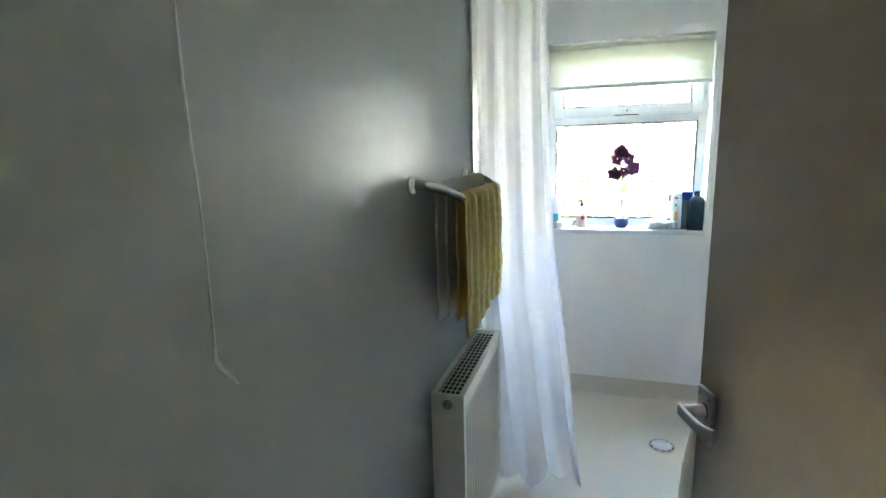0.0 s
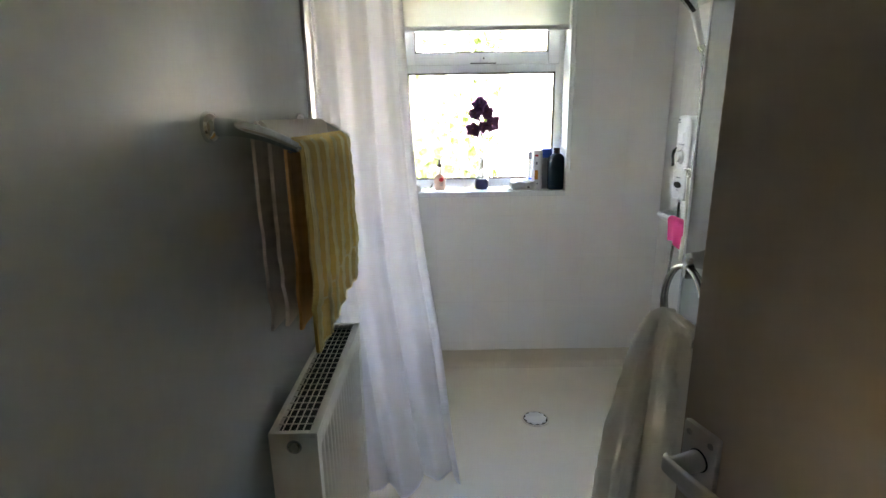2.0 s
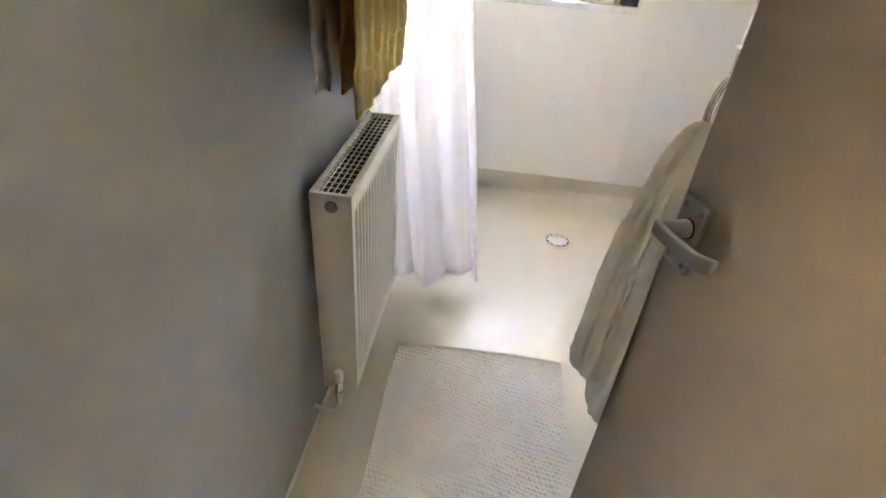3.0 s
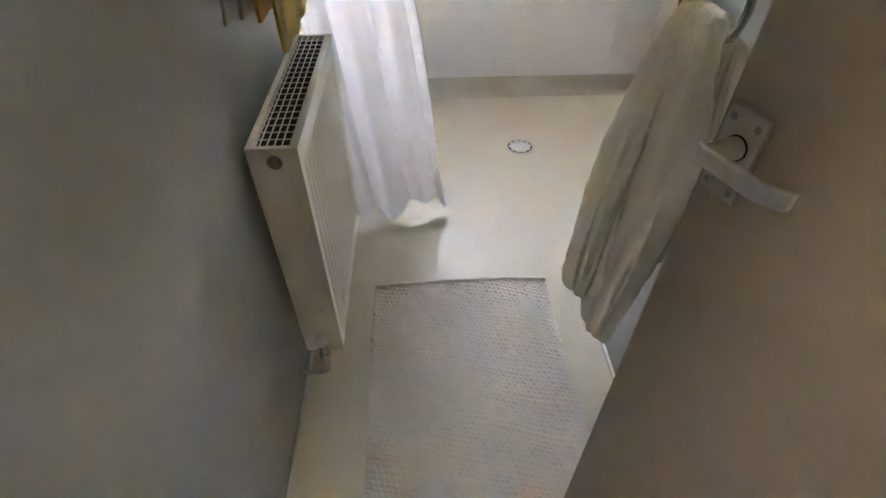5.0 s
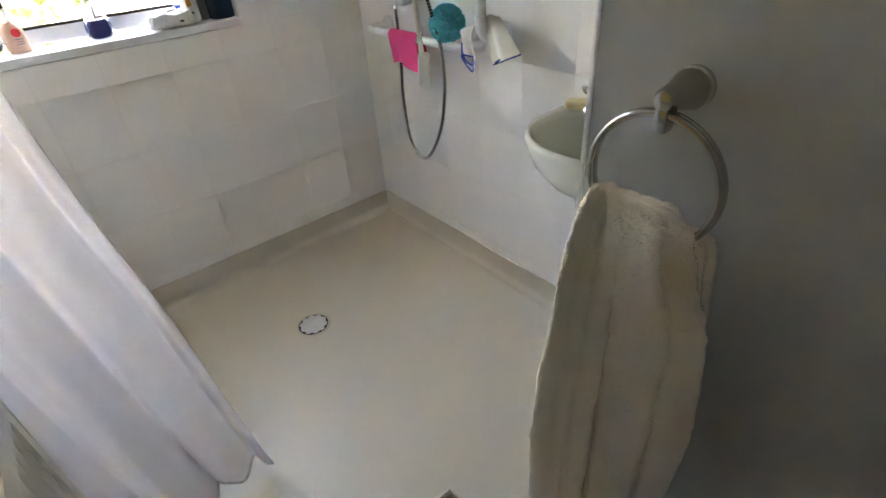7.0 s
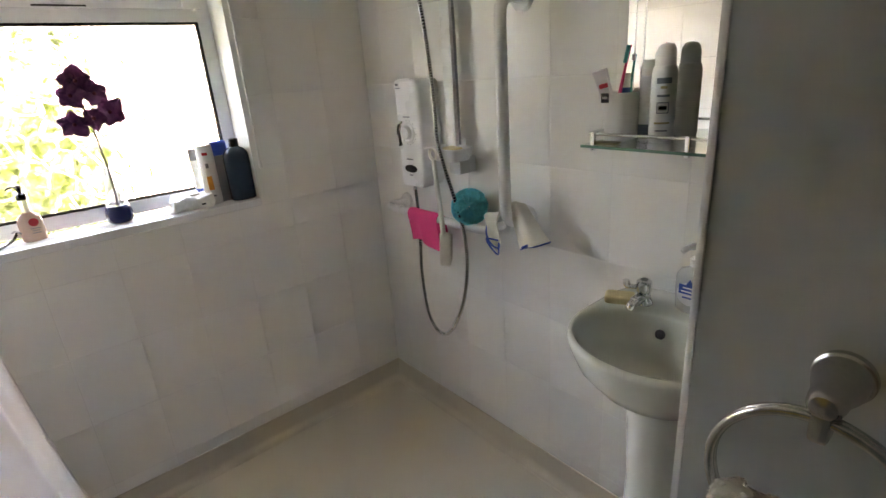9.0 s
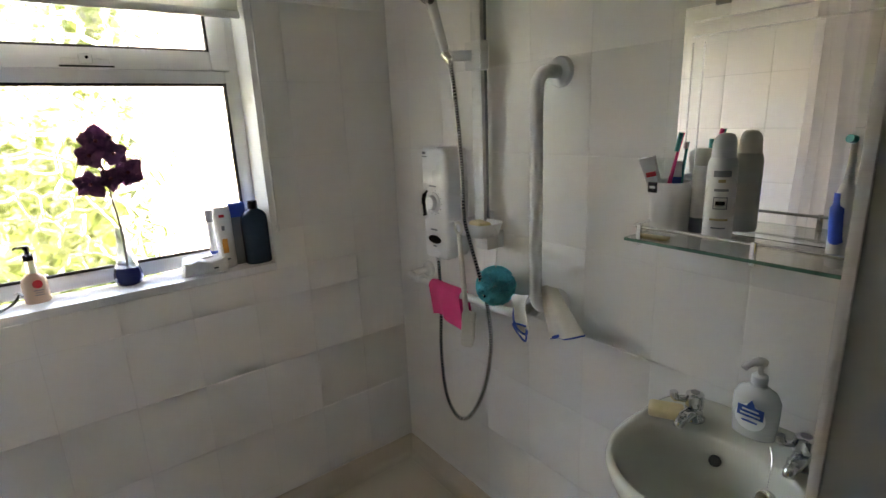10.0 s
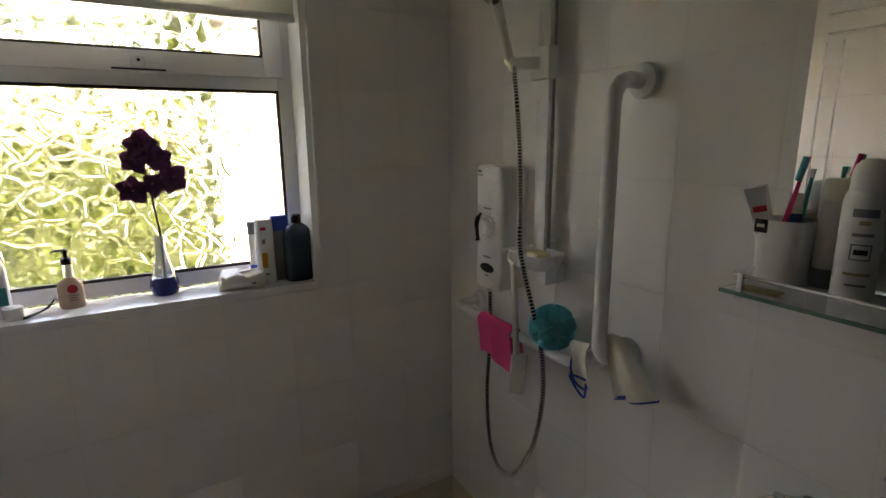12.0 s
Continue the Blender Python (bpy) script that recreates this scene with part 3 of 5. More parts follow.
def hung_towel(name, label, x, ztop, y0, y1, front, back, mat, mat_back, pleats, depth, gap=0.010, seed=0.0, lean=0.0, label_back="", ribs=False):
    """A towel folded over a bar: front drop, back drop and the roll over the bar."""
    t = thing(name, (x, (y0 + y1) / 2, ztop), label, "towel")

    def drop(side, length):
        def fn(u, v):
            y = y0 + u * (y1 - y0)
            s = v * length
            w = math.sin(2 * math.pi * (u * pleats + seed) + 0.8 * math.sin(5 * u + seed))
            w = 2.8 * (0.5 + 0.5 * w) ** 4 - 0.8
            fold = w * depth * 0.6 * (0.35 + 0.65 * min(1.0, s / 0.12)) * (1.0 - 0.55 * min(1.0, max(0.0, (v - 0.70) / 0.16)))
            fold -= 0.003 * math.exp(-((v - 0.77) / 0.018) ** 2) if side > 0 else 0.0
            z = ztop + 0.008 - s - (0.012 * (1 - u) + 0.008 * math.sin(7 * u + seed)) * v
            off = side * gap + (fold + depth if side > 0 else fold * 0.5)
            if s < 0.02:
                a = (s / 0.02) * math.pi / 2
                off, z = off * math.sin(a), ztop + 0.009 + 0.006 * math.cos(a) - s * 0.6
            return (x + off + wobble((u * 3 + seed, v * 4, side), 0.006 * v, 1.5), y + 0.012 * wobble((v * 3, u, seed), 1, 2) * v + lean * v, z)
        return fn

    part("front_drop", sheet(drop(1, front), 90, 50, 0.007), mat, t)
    face = drop(1, front)
    crest = [math.sin(2 * math.pi * (k / 400 * pleats + seed) + 0.8 * math.sin(5 * k / 400 + seed)) for k in range(401)]
    for k in range(1, 400):
        if ribs and crest[k - 1] < crest[k] >= crest[k + 1]:
            u = k / 400
            part("woven_rib", tube([Vector(face(min(0.985, u), j / 60)) + Vector((0.0042 + wobble((u * 9, j * 0.4, 0), 0.0012, 1), 0, 0)) for j in range(1, 60)], [0.0075 + 0.0010 * math.sin(j * 1.3 + u * 30) for j in range(1, 60)], 8), TERRY_RIB, t, "paler raised rib")
    if ribs:
        for u in (0.012, 0.985):
            part("side_hem", tube([Vector(face(u, j / 60)) + Vector((0.0045, 0, 0)) for j in range(0, 61)], 0.0045, 8), TERRY_RIB, t, "paler stitched edge")
        part("bottom_hem", tube([Vector(face(j / 60, 0.995)) + Vector((0.0040, 0, 0)) for j in range(61)], 0.0045, 8), TERRY_RIB, t, "paler stitched edge")
        part("woven_band", tube([Vector(face(k / 60, 0.765 + 0.008 * math.sin(k / 5))) + Vector((0.0042, 0, 0)) for k in range(1, 60)], 0.0052, 8), TERRY_RIB, t, "paler woven border band")
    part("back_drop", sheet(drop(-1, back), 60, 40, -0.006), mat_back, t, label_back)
    return t


hung_towel("hand_towel", "pale yellow ribbed terry towel hung over the outer rail", -0.400, 1.396, 1.340, 1.790, 0.388, 0.340, TERRY_YELLOW, TERRY_ORANGE, 5.5, 0.008, 0.008, 0.1, label_back="orange underside, brightened as if lit through", ribs=True)
hung_towel("bath_towel", "pale cream terry towel hung over the inner rail", -0.465, 1.427, 1.375, 1.872, 0.375, 0.385, TERRY_PALE, TERRY_PALE, 3.0, 0.004, 0.010, 0.6)


# ---- shower curtain ----
def shower_curtain():
    c = thing("shower_curtain", (-0.36, 2.16, 2.3), "white translucent shower curtain gathered to one side", "curtain")

    def edge(v):
        """Left and right edge at a height, v from 0 at the floor."""
        z = v
        left = -0.445 - 0.083 * min(1.0, z / 0.9)
        right = -0.245 + 0.045 * max(0.0, (1.85 - z) / 1.0) ** 0.9 + 0.095 * max(0.0, (0.95 - z) / 0.9) ** 1.3 + 0.022 * math.exp(-((z - 0.72) / 0.36) ** 2)
        return left, right

    def fn(u, v):
        z = 0.035 + v * 2.255
        l, r = edge(z)
        hem = 0.028 * math.sin(2 * math.pi * (u * 1.6 + 0.05)) + 0.02 * u
        z += hem * max(0.0, 1 - v * 6)
        grow = 1.15 - 0.45 * v
        a = 2 * math.pi * (3.9 * u + 0.25 * math.sin(4 * u + 1.0) + 0.04 * math.sin(3 * v))
        y = 2.160 - 0.095 * (1 - u) ** 3 + grow * (0.030 * math.sin(a) * min(1.0, 0.35 + 2 * u) + 0.004 * math.sin(2.7 * a + 1.2)) - 0.030 * (1 - v) ** 2 * math.sin(3.0 * u)
        x = l + (r - l) * (u + 0.020 * math.cos(a) * grow)
        return (x + wobble((u * 6, v * 2, 0), 0.010, 1), y + wobble((u * 4, v * 3, 7), 0.012, 1), z)

    part("cloth", sheet(fn, 220, 70), CURTAIN, c, smooth=180)
    part("hem", tube([Vector(fn(u / 90, 0.0)) + Vector((0, 0, 0.004)) for u in range(91)], 0.0035, 6), CURTAIN, c, "weighted hem", smooth=180)
    part("side_seam", tube([Vector(fn(1.0, v / 60)) for v in range(61)], 0.0025, 6), CURTAIN, c, smooth=180)
    t = thing("curtain_track", (0.26, 2.16, HIGH), "white curtain track on the ceiling", "curtain track")
    part("track", box(LEFT, RIGHT, 2.148, 2.172, HIGH - 0.022, HIGH, 0.003), PLASTIC, t)
    for k in range(8):
        part("glider", tube([(-0.50 + k * 0.035, 2.16, HIGH - 0.02), (-0.50 + k * 0.035, 2.16, HIGH - 0.10)], 0.003, 8), PLASTIC, t)


shower_curtain()


# ---- pull cord ----
def pull_cord():
    c = thing("pull_cord", (-0.49, 0.475, HIGH), "white pull cord hanging from the ceiling switch", "pull cord")
    part("switch", lathe([(0.045, HIGH), (0.045, HIGH - 0.008), (0.036, HIGH - 0.03), (0.012, HIGH - 0.036)], (-0.470, 0.475, 0), 26), PLASTIC, c)
    pts = smooth_path([(-0.470, 0.475, HIGH - 0.03), (-0.468, 0.476, 1.9), (-0.471, 0.475, 1.62), (-0.468, 0.476, 1.45), (-0.470, 0.475, 1.285)], 8)
    part("cord", tube(pts, 0.0016, 8), CORD, c)
    part("frayed_end", tube(smooth_path([(-0.470, 0.475, 1.287), (-0.466, 0.478, 1.275), (-0.458, 0.484, 1.262), (-0.452, 0.487, 1.252)], 5), [0.0028, 0.003, 0.003, 0.003, 0.003, 0.0029, 0.0028, 0.0027, 0.0026, 0.0026, 0.0025, 0.0025, 0.0024, 0.0023, 0.0022, 0.002], 8), CORD, c, "knotted, curled end")


pull_cord()


# ---- towel ring and towel ----
def towel_ring():
    cy, cz, cx = 1.356, 1.174, 0.341
    r = thing("towel_ring", (PART_X, cy, cz), "brushed metal towel ring on the partition wall", "towel ring")
    boss = part("boss", turned(lathe([(0.0245, 0.0), (0.0252, 0.003), (0.0250, 0.008), (0.0228, 0.0100), (0.0222, 0.0112), (0.0218, 0.019), (0.0202, 0.027), (0.0175, 0.035), (0.0158, 0.043), (0.0152, 0.054), (0.0140, 0.062), (0.0105, 0.068), (0.004, 0.070)], seg=36), pose(PART_X, cy, cz, 0, -90)), BRUSHED, r)
    part("clip", box(cx - 0.010, cx + 0.012, cy - 0.008, cy + 0.008, cz - 0.036, cz - 0.006, 0.005), BRUSHED, boss)
    rad, b = 0.082, bmesh.new()
    for dx in (-0.0032, 0.0032):
        tube([(cx + dx - 0.006 * (1 - math.cos(a)) / 2, cy + rad * math.sin(a), cz - 0.015 - rad + rad * math.cos(a)) for a in [2 * math.pi * i / 56 for i in range(57)]], 0.0046, 10, b)
    part("ring", b, BRUSHED, r)


towel_ring()


def terry_lobe(sections, seed, seg=96):
    """A hanging fold of thick towel: rings of (z, centre x, centre y, half x, half y, turn)."""
    rings = []
    pts = smooth_path([(s[1], s[2], s[0]) for s in sections], 9)
    dims = smooth_path([(s[3], s[4], s[5]) for s in sections], 9)
    for k, (c, d) in enumerate(zip(pts, dims)):
        ring = []
        for i in range(seg):
            a = 2 * math.pi * i / seg
            w = 1 + 0.16 * math.sin(3 * a + seed) + 0.14 * math.sin(5 * a + 1.7 * seed + 0.02 * k) + 0.10 * math.sin(8 * a + 2.3 * seed - 0.015 * k) + 0.12 * noise.noise(Vector((math.cos(a) * 2, math.sin(a) * 2, k * 0.12 + seed)))
            px, py = d.x * math.cos(a) * w, d.y * math.sin(a) * w
            q = d.z
            fuzz = 1 + 0.07 * noise.noise(Vector((px * 160, py * 160, c.z * 160)))
            px, py = px * fuzz, py * fuzz
            ring.append((c.x + px * math.cos(q) - py * math.sin(q), c.y + px * math.sin(q) + py * math.cos(q), c.z + 0.004 * noise.noise(Vector((px * 90, py * 90, c.z * 70)))))
        rings.append(ring)
    return loft(rings)


def pile(lobe, seed, count, long=0.0036):
    """Loose loops of thread standing off a towel's fold, as one mesh of small pointed tufts."""
    rng = random.Random(seed)
    faces = [(f.calc_center_median(), f.normal.copy(), [v.co.copy() for v in f.verts]) for f in lobe.faces if len(f.verts) == 4]
    verts, tris = [], []
    for _ in range(count):
        centre, normal, corners = faces[rng.randrange(len(faces))]
        u, v = rng.random(), rng.random()
        p = corners[0].lerp(corners[1], u).lerp(corners[3].lerp(corners[2], u), v)
        way = (normal + Vector((rng.uniform(-0.5, 0.5), rng.uniform(-0.5, 0.5), rng.uniform(-0.5, 0.5)))).normalized()
        side = way.orthogonal().normalized()
        up = way.cross(side)
        w, k = rng.uniform(0.0014, 0.0024), len(verts)
        for a in (0.0, 2.1, 4.2):
            verts.append(p - way * 0.0015 + side * (w * math.cos(a)) + up * (w * math.sin(a)))
        verts.append(p + way * long * rng.uniform(0.45, 1.0))
        tris += [(k, k + 1, k + 3), (k + 1, k + 2, k + 3), (k + 2, k, k + 3)]
    me = bpy.data.meshes.new("nap")
    me.from_pydata(verts, [], tris)
    me.materials.append(TERRY_CREAM)
    me.shade_smooth()
    return me


def ring_towel():
    t = thing("hand_towel", (0.31, 1.34, 1.0), "cream plush towel bunched through the metal ring", "towel")
    folds = (
        ("front_fold", terry_lobe([(1.052, 0.334, 1.408, 0.009, 0.015, 0.0), (1.040, 0.328, 1.404, 0.020, 0.026, 0.2), (1.00, 0.316, 1.400, 0.028, 0.035, 0.3), (0.90, 0.294, 1.394, 0.032, 0.042, 0.35), (0.74, 0.268, 1.386, 0.034, 0.048, 0.4), (0.56, 0.249, 1.376, 0.034, 0.048, 0.4), (0.42, 0.239, 1.366, 0.033, 0.045, 0.4), (0.365, 0.237, 1.362, 0.027, 0.036, 0.4), (0.350, 0.237, 1.362, 0.011, 0.015, 0.4)], 0.4), 9000),
        ("middle_fold", terry_lobe([(1.050, 0.334, 1.360, 0.012, 0.040, 0.0), (1.038, 0.332, 1.354, 0.023, 0.056, 0.0), (0.99, 0.327, 1.346, 0.032, 0.062, 0.1), (0.88, 0.320, 1.334, 0.039, 0.076, 0.3), (0.66, 0.312, 1.324, 0.041, 0.078, 0.35), (0.45, 0.302, 1.322, 0.040, 0.068, 0.3), (0.30, 0.296, 1.324, 0.036, 0.052, 0.3), (0.245, 0.296, 1.322, 0.029, 0.038, 0.3), (0.230, 0.296, 1.322, 0.011, 0.015, 0.3)], 1.9), 10000),
        ("back_fold", terry_lobe([(1.024, 0.346, 1.298, 0.009, 0.013, 0.0), (1.012, 0.348, 1.296, 0.018, 0.021, 0.0), (0.94, 0.350, 1.298, 0.028, 0.034, 0.0), (0.80, 0.356, 1.290, 0.030, 0.040, 0.0), (0.64, 0.360, 1.280, 0.030, 0.038, 0.0), (0.575, 0.360, 1.276, 0.024, 0.030, 0.0), (0.560, 0.360, 1.276, 0.010, 0.014, 0.0)], 3.1), 5000),
    )
    for name, lobe, count in folds:
        bmesh.ops.recalc_face_normals(lobe, faces=lobe.faces)
        fluff = new("nap", pile(lobe, count, count))
        body = part(name, lobe, TERRY_CREAM, t)
        fluff.parent = body
        tagged(fluff, "fluffy looped pile", kind="stuff")


ring_towel()


# ---- bath mat ----
def bath_mat():
    x0, x1, y0, y1 = -0.345, 0.268, 0.80, 1.735
    step = 0.0029
    nx, ny = int((x1 - x0) / step), int((y1 - y0) / step)
    X, Y = np.meshgrid(np.linspace(x0, x1, nx + 1), np.linspace(y0, y1, ny + 1), indexing="ij")
    rowp, colp = 0.0150, 0.0158
    r = (Y + 0.25 * X + 0.004 * np.sin(23 * X + 9 * Y) + 0.003 * np.sin(61 * Y + 17 * X)) / rowp
    c = (X + np.floor(r) * 0.42 * colp + 0.004 * np.sin(31 * Y + 12 * X)) / colp
    rng = np.random.default_rng(5)
    jit = rng.random((400, 400))
    amp = 0.45 + 0.75 * jit[np.mod(np.floor(r).astype(int), 400), np.mod(np.floor(c).astype(int), 400)]
    nub = np.abs(np.sin(np.pi * r)) ** 0.7 * np.abs(np.sin(np.pi * c)) ** 0.7 * amp
    Z = 0.005 + 0.0062 * nub + 0.0009 * rng.random(X.shape) + 0.0015 * np.sin(7 * X + 3) * np.sin(5 * Y)
    edge = np.minimum(np.minimum(X - x0, x1 - X), np.minimum(Y - y0, y1 - Y))
    Z = np.where(edge < 0.001, 0.0006, Z)
    hemmed = (y1 - Y < 0.017) & (edge > 0.001)
    Z = np.where(hemmed, 0.010 + 0.004 * np.sin(np.pi * (y1 - Y) / 0.017), Z)
    lift = np.clip(1 - (y1 - Y) / 0.10, 0, 1) ** 2 * np.clip(1 - (X - x0) / 0.40, 0, 1)
    Z = Z + 0.022 * lift * np.where(edge < 0.001, 0.8, 1.0)
    Xw = X + 0.006 * np.sin(6 * Y + 1) * np.clip((y1 - Y) / 0.3, 0, 1)
    Yw = Y + (0.012 * np.sin(5.0 * (X - x0)) - 0.030 * np.clip(1 - (X - x0) / 0.45, 0, 1)) * np.clip(1 - (y1 - Y) / 0.3, 0, 1)
    v = np.stack([Xw, Yw, Z], -1).reshape(-1, 3)
    i, j = np.meshgrid(np.arange(nx), np.arange(ny), indexing="ij")
    a = (i * (ny + 1) + j).ravel()
    f = np.stack([a, a + ny + 1, a + ny + 2, a + 1], -1)
    me = bpy.data.meshes.new("bath_mat")
    me.from_pydata(v.tolist(), [], f.tolist())
    me.materials.append(MAT)
    me.shade_smooth()
    tagged(new("bath_mat", me), "off-white nubbly cotton bath mat lying on the floor", "bath mat")


bath_mat()


# ---- floor drain ----
def floor_drain():
    d = thing("floor_drain", (0.315, 2.616, 0), "round white shower drain cover in the floor", "drain")
    part("rim", lathe([(0.068, 0.0), (0.067, 0.003), (0.060, 0.0035), (0.058, 0.001)], (0.315, 2.616, 0), 40), VINYL_EDGE, d)
    part("gap", lathe([(0.0585, 0.0005), (0.0585, 0.0016)], (0.315, 2.616, 0), 36), DARK, d, "dark drain slots")
    rings = []
    for s, h in ((1.0, 0.0014), (1.0, 0.005), (0.93, 0.0072), (0.5, 0.0082), (0.02, 0.0084)):
        rings.append([(0.315 + s * (0.0515 + 0.0035 * math.cos(10 * a)) * math.cos(a), 2.616 + s * (0.0515 + 0.0035 * math.cos(10 * a)) * math.sin(a), h) for a in [2 * math.pi * i / 80 for i in range(80)]])
    part("cover", loft(rings), PLASTIC, d, "scalloped white cover")


floor_drain()


# ---- shower ----
def shower_unit():
    x, y0, y1, z0, z1 = 0.972, 2.707, 2.846, 1.052, 1.435
    s = thing("electric_shower", (1.06, 2.777, z0), "slim white electric shower box with a rotary dial", "shower")
    rings = []
    cy, hw = (y0 + y1) / 2, (y1 - y0) / 2
    for dx, inset in ((RIGHT, 0.004), (x + 0.02, 0.0), (x + 0.006, 0.003), (x, 0.012)):
        ring = []
        for i in range(64):
            a = 2 * math.pi * i / 64
            ca, sa = math.cos(a), math.sin(a)
            e = 0.22
            ring.append((dx + (0.0 if dx > x + 0.01 else 0.006 * abs(ca) ** 3), cy + (hw - inset) * math.copysign(abs(ca) ** e, ca), (z0 + z1) / 2 + ((z1 - z0) / 2 - inset) * math.copysign(abs(sa) ** e, sa)))
        rings.append(ring)
    part("body", loft(rings), PLASTIC, s)
    ky, kz = 2.768, 1.252
    dial = part("dial", turned(lathe([(0.034, 0), (0.033, 0.004), (0.026, 0.007), (0.024, 0.018), (0.021, 0.021), (0.0, 0.0215)], seg=36), pose(x, ky, kz, 0, -90)), PLASTIC, s)
    part("dial_pointer", tube(smooth_path([(x - 0.020, ky + 0.010, kz + 0.040), (x - 0.022, ky + 0.026, kz + 0.020), (x - 0.022, ky + 0.030, kz - 0.015), (x - 0.020, ky + 0.028, kz - 0.045)], 6), [0.004] * 4 + [0.0075] * 15, 10), BLACK, dial, "black dial lever")
    part("lever_gap", tube([(x - 0.029, ky + 0.030, kz - 0.006), (x - 0.028, ky + 0.028, kz - 0.040)], 0.0028, 8), PLASTIC, dial)
    b = bmesh.new()
    for k in range(10):
        a = radians(100 - k * 26)
        tube([(x - 0.0005, ky + 0.042 * math.cos(a + math.pi) * -1 * -1, kz + 0.042 * math.sin(a)), (x - 0.0015, ky + 0.042 * math.cos(a + math.pi), kz + 0.042 * math.sin(a))], 0.0016, 8, b)
    part("dial_marks", b, LABEL_GREY, s, "grey marks round the dial")
    part("badge", turned(lathe([(0.036, 0), (0.035, 0.002), (0.0, 0.003)], seg=32), pose(x, 2.772, 1.122, 0, -90) @ Matrix.Diagonal((0.40, 1, 1, 1))), BLACK, s, "black oval badge")
    for yy, zz, w, h in ((2.815, 1.416, 0.016, 0.008), (2.813, 1.404, 0.024, 0.003), (2.775, 1.306, 0.036, 0.004), (2.775, 1.156, 0.034, 0.004), (2.775, 1.098, 0.016, 0.004)):
        part("print", box(x - 0.0008, x + 0.002, yy - w / 2, yy + w / 2, zz - h / 2, zz + h / 2), LABEL_GREY, s, "small unreadable grey print")
    part("outlet", lathe([(0.009, 1.035), (0.009, 1.06)], (1.0, 2.795, 0), 14), CHROME, s)


shower_unit()


def riser():
    r = thing("shower_rail", (1.04, 2.60, 1.6), "white plastic shower riser rail with a hand shower", "shower rail")
    part("rail", box(1.022, 1.036, 2.572, 2.618, 1.185, 2.16, 0.004), PLASTIC, r)
    for z in (1.185, 2.115):
        part("standoff", box(1.034, RIGHT, 2.582, 2.610, z, z + 0.045, 0.004), PLASTIC, r)
    # Dark strip puts shading into the gap behind the rail.
    part("seal", box(1.0355, 1.043, 2.569, 2.616, 1.20, 2.15, 0.001), PLASTIC_GREY, r, "dark grey strip shading the gap behind the rail")
    cl = part("clamp", box(1.008, 1.044, 2.560, 2.630, 1.660, 1.742, 0.006), PLASTIC, r, "white sliding clamp")
    part("clamp_arm", tube([(1.012, 2.602, 1.702), (0.985, 2.628, 1.703), (0.962, 2.652, 1.704)], [0.0155, 0.0155, 0.0145], 16), PLASTIC, cl)
    part("clamp_ring", tube([(0.966, 2.640, 1.690), (0.958, 2.660, 1.714)], [0.017, 0.017], 18), CHROME, cl)
    # hand shower
    h = part("shower_handle", tube(smooth_path([(0.961, 2.652, 1.690), (0.952, 2.655, 1.730), (0.936, 2.660, 1.785), (0.919, 2.664, 1.845), (0.908, 2.668, 1.880)], 6), [0.0105 + 0.0055 * min(1.0, i / 18) for i in range(25)], 16), PLASTIC, r, "white shower handset")
    face_pose = look((0.880, 2.672, 1.894), (0.880 - 0.66, 2.672 + 0.37, 1.894 - 0.62)) @ Matrix.Scale(1.2, 4)
    prof = [(0.020, 0.030), (0.040, 0.016), (0.050, 0.006), (0.052, -0.002), (0.049, -0.006)]
    part("shower_head", turned(lathe(prof, seg=36), face_pose), PLASTIC, h)
    part("head_ring", turned(lathe([(0.0530, 0.004), (0.0535, -0.004), (0.0500, -0.009), (0.0440, -0.0085)], seg=36, cap=False), face_pose), BLACK, h, "black ring round the spray plate")
    plate = part("spray_plate", turned(lathe([(0.0455, -0.004), (0.0450, -0.0095), (0.0, -0.0105)], seg=36), face_pose), PLASTIC, h, "pale spray plate")
    b = bmesh.new()
    for rad, k in ((0.012, 6), (0.024, 12), (0.036, 18)):
        for i in range(k):
            a = 2 * math.pi * i / k + rad * 40
            merge(b, turned(lathe([(0.0020, -0.009), (0.0014, -0.0125)], (rad * math.cos(a), rad * math.sin(a), 0), 6), face_pose))
    part("nozzles", b, PLASTIC_GREY, plate, "grey rubber nozzles")
    # soap dish on the foot of the rail
    d = thing("soap_dish", (0.985, 2.557, 1.2), "white plastic soap dish at the foot of the shower rail", "soap dish")
    b = bmesh.new()
    rings = []
    for zz, k in ((1.172, 0.78), (1.178, 0.84), (1.205, 0.97), (1.212, 1.0), (1.214, 0.97), (1.196, 0.88), (1.190, 0.80)):
        rings.append([(0.982 + k * 0.052 * math.copysign(abs(math.cos(a)) ** 0.45, math.cos(a)), 2.557 + k * 0.074 * math.copysign(abs(math.sin(a)) ** 0.45, math.sin(a)), zz) for a in [2 * math.pi * i / 40 for i in range(40)]])
    part("tray", loft(rings), PLASTIC, d)
    part("lip", box(0.925, 1.04, 2.622, 2.634, 1.206, 1.213, 0.003), PLASTIC, d)
    part("bracket", box(1.0, RIGHT, 2.535, 2.592, 1.118, 1.176, 0.008), PLASTIC, d)
    single("soap_bar", turned(box(-0.034, 0.034, -0.022, 0.022, 0.0, 0.020, 0.009, 3), pose(0.984, 2.55, 1.194, 0, 0, 80)), SOAP, "worn cream bar of soap in the dish", "soap")


riser()


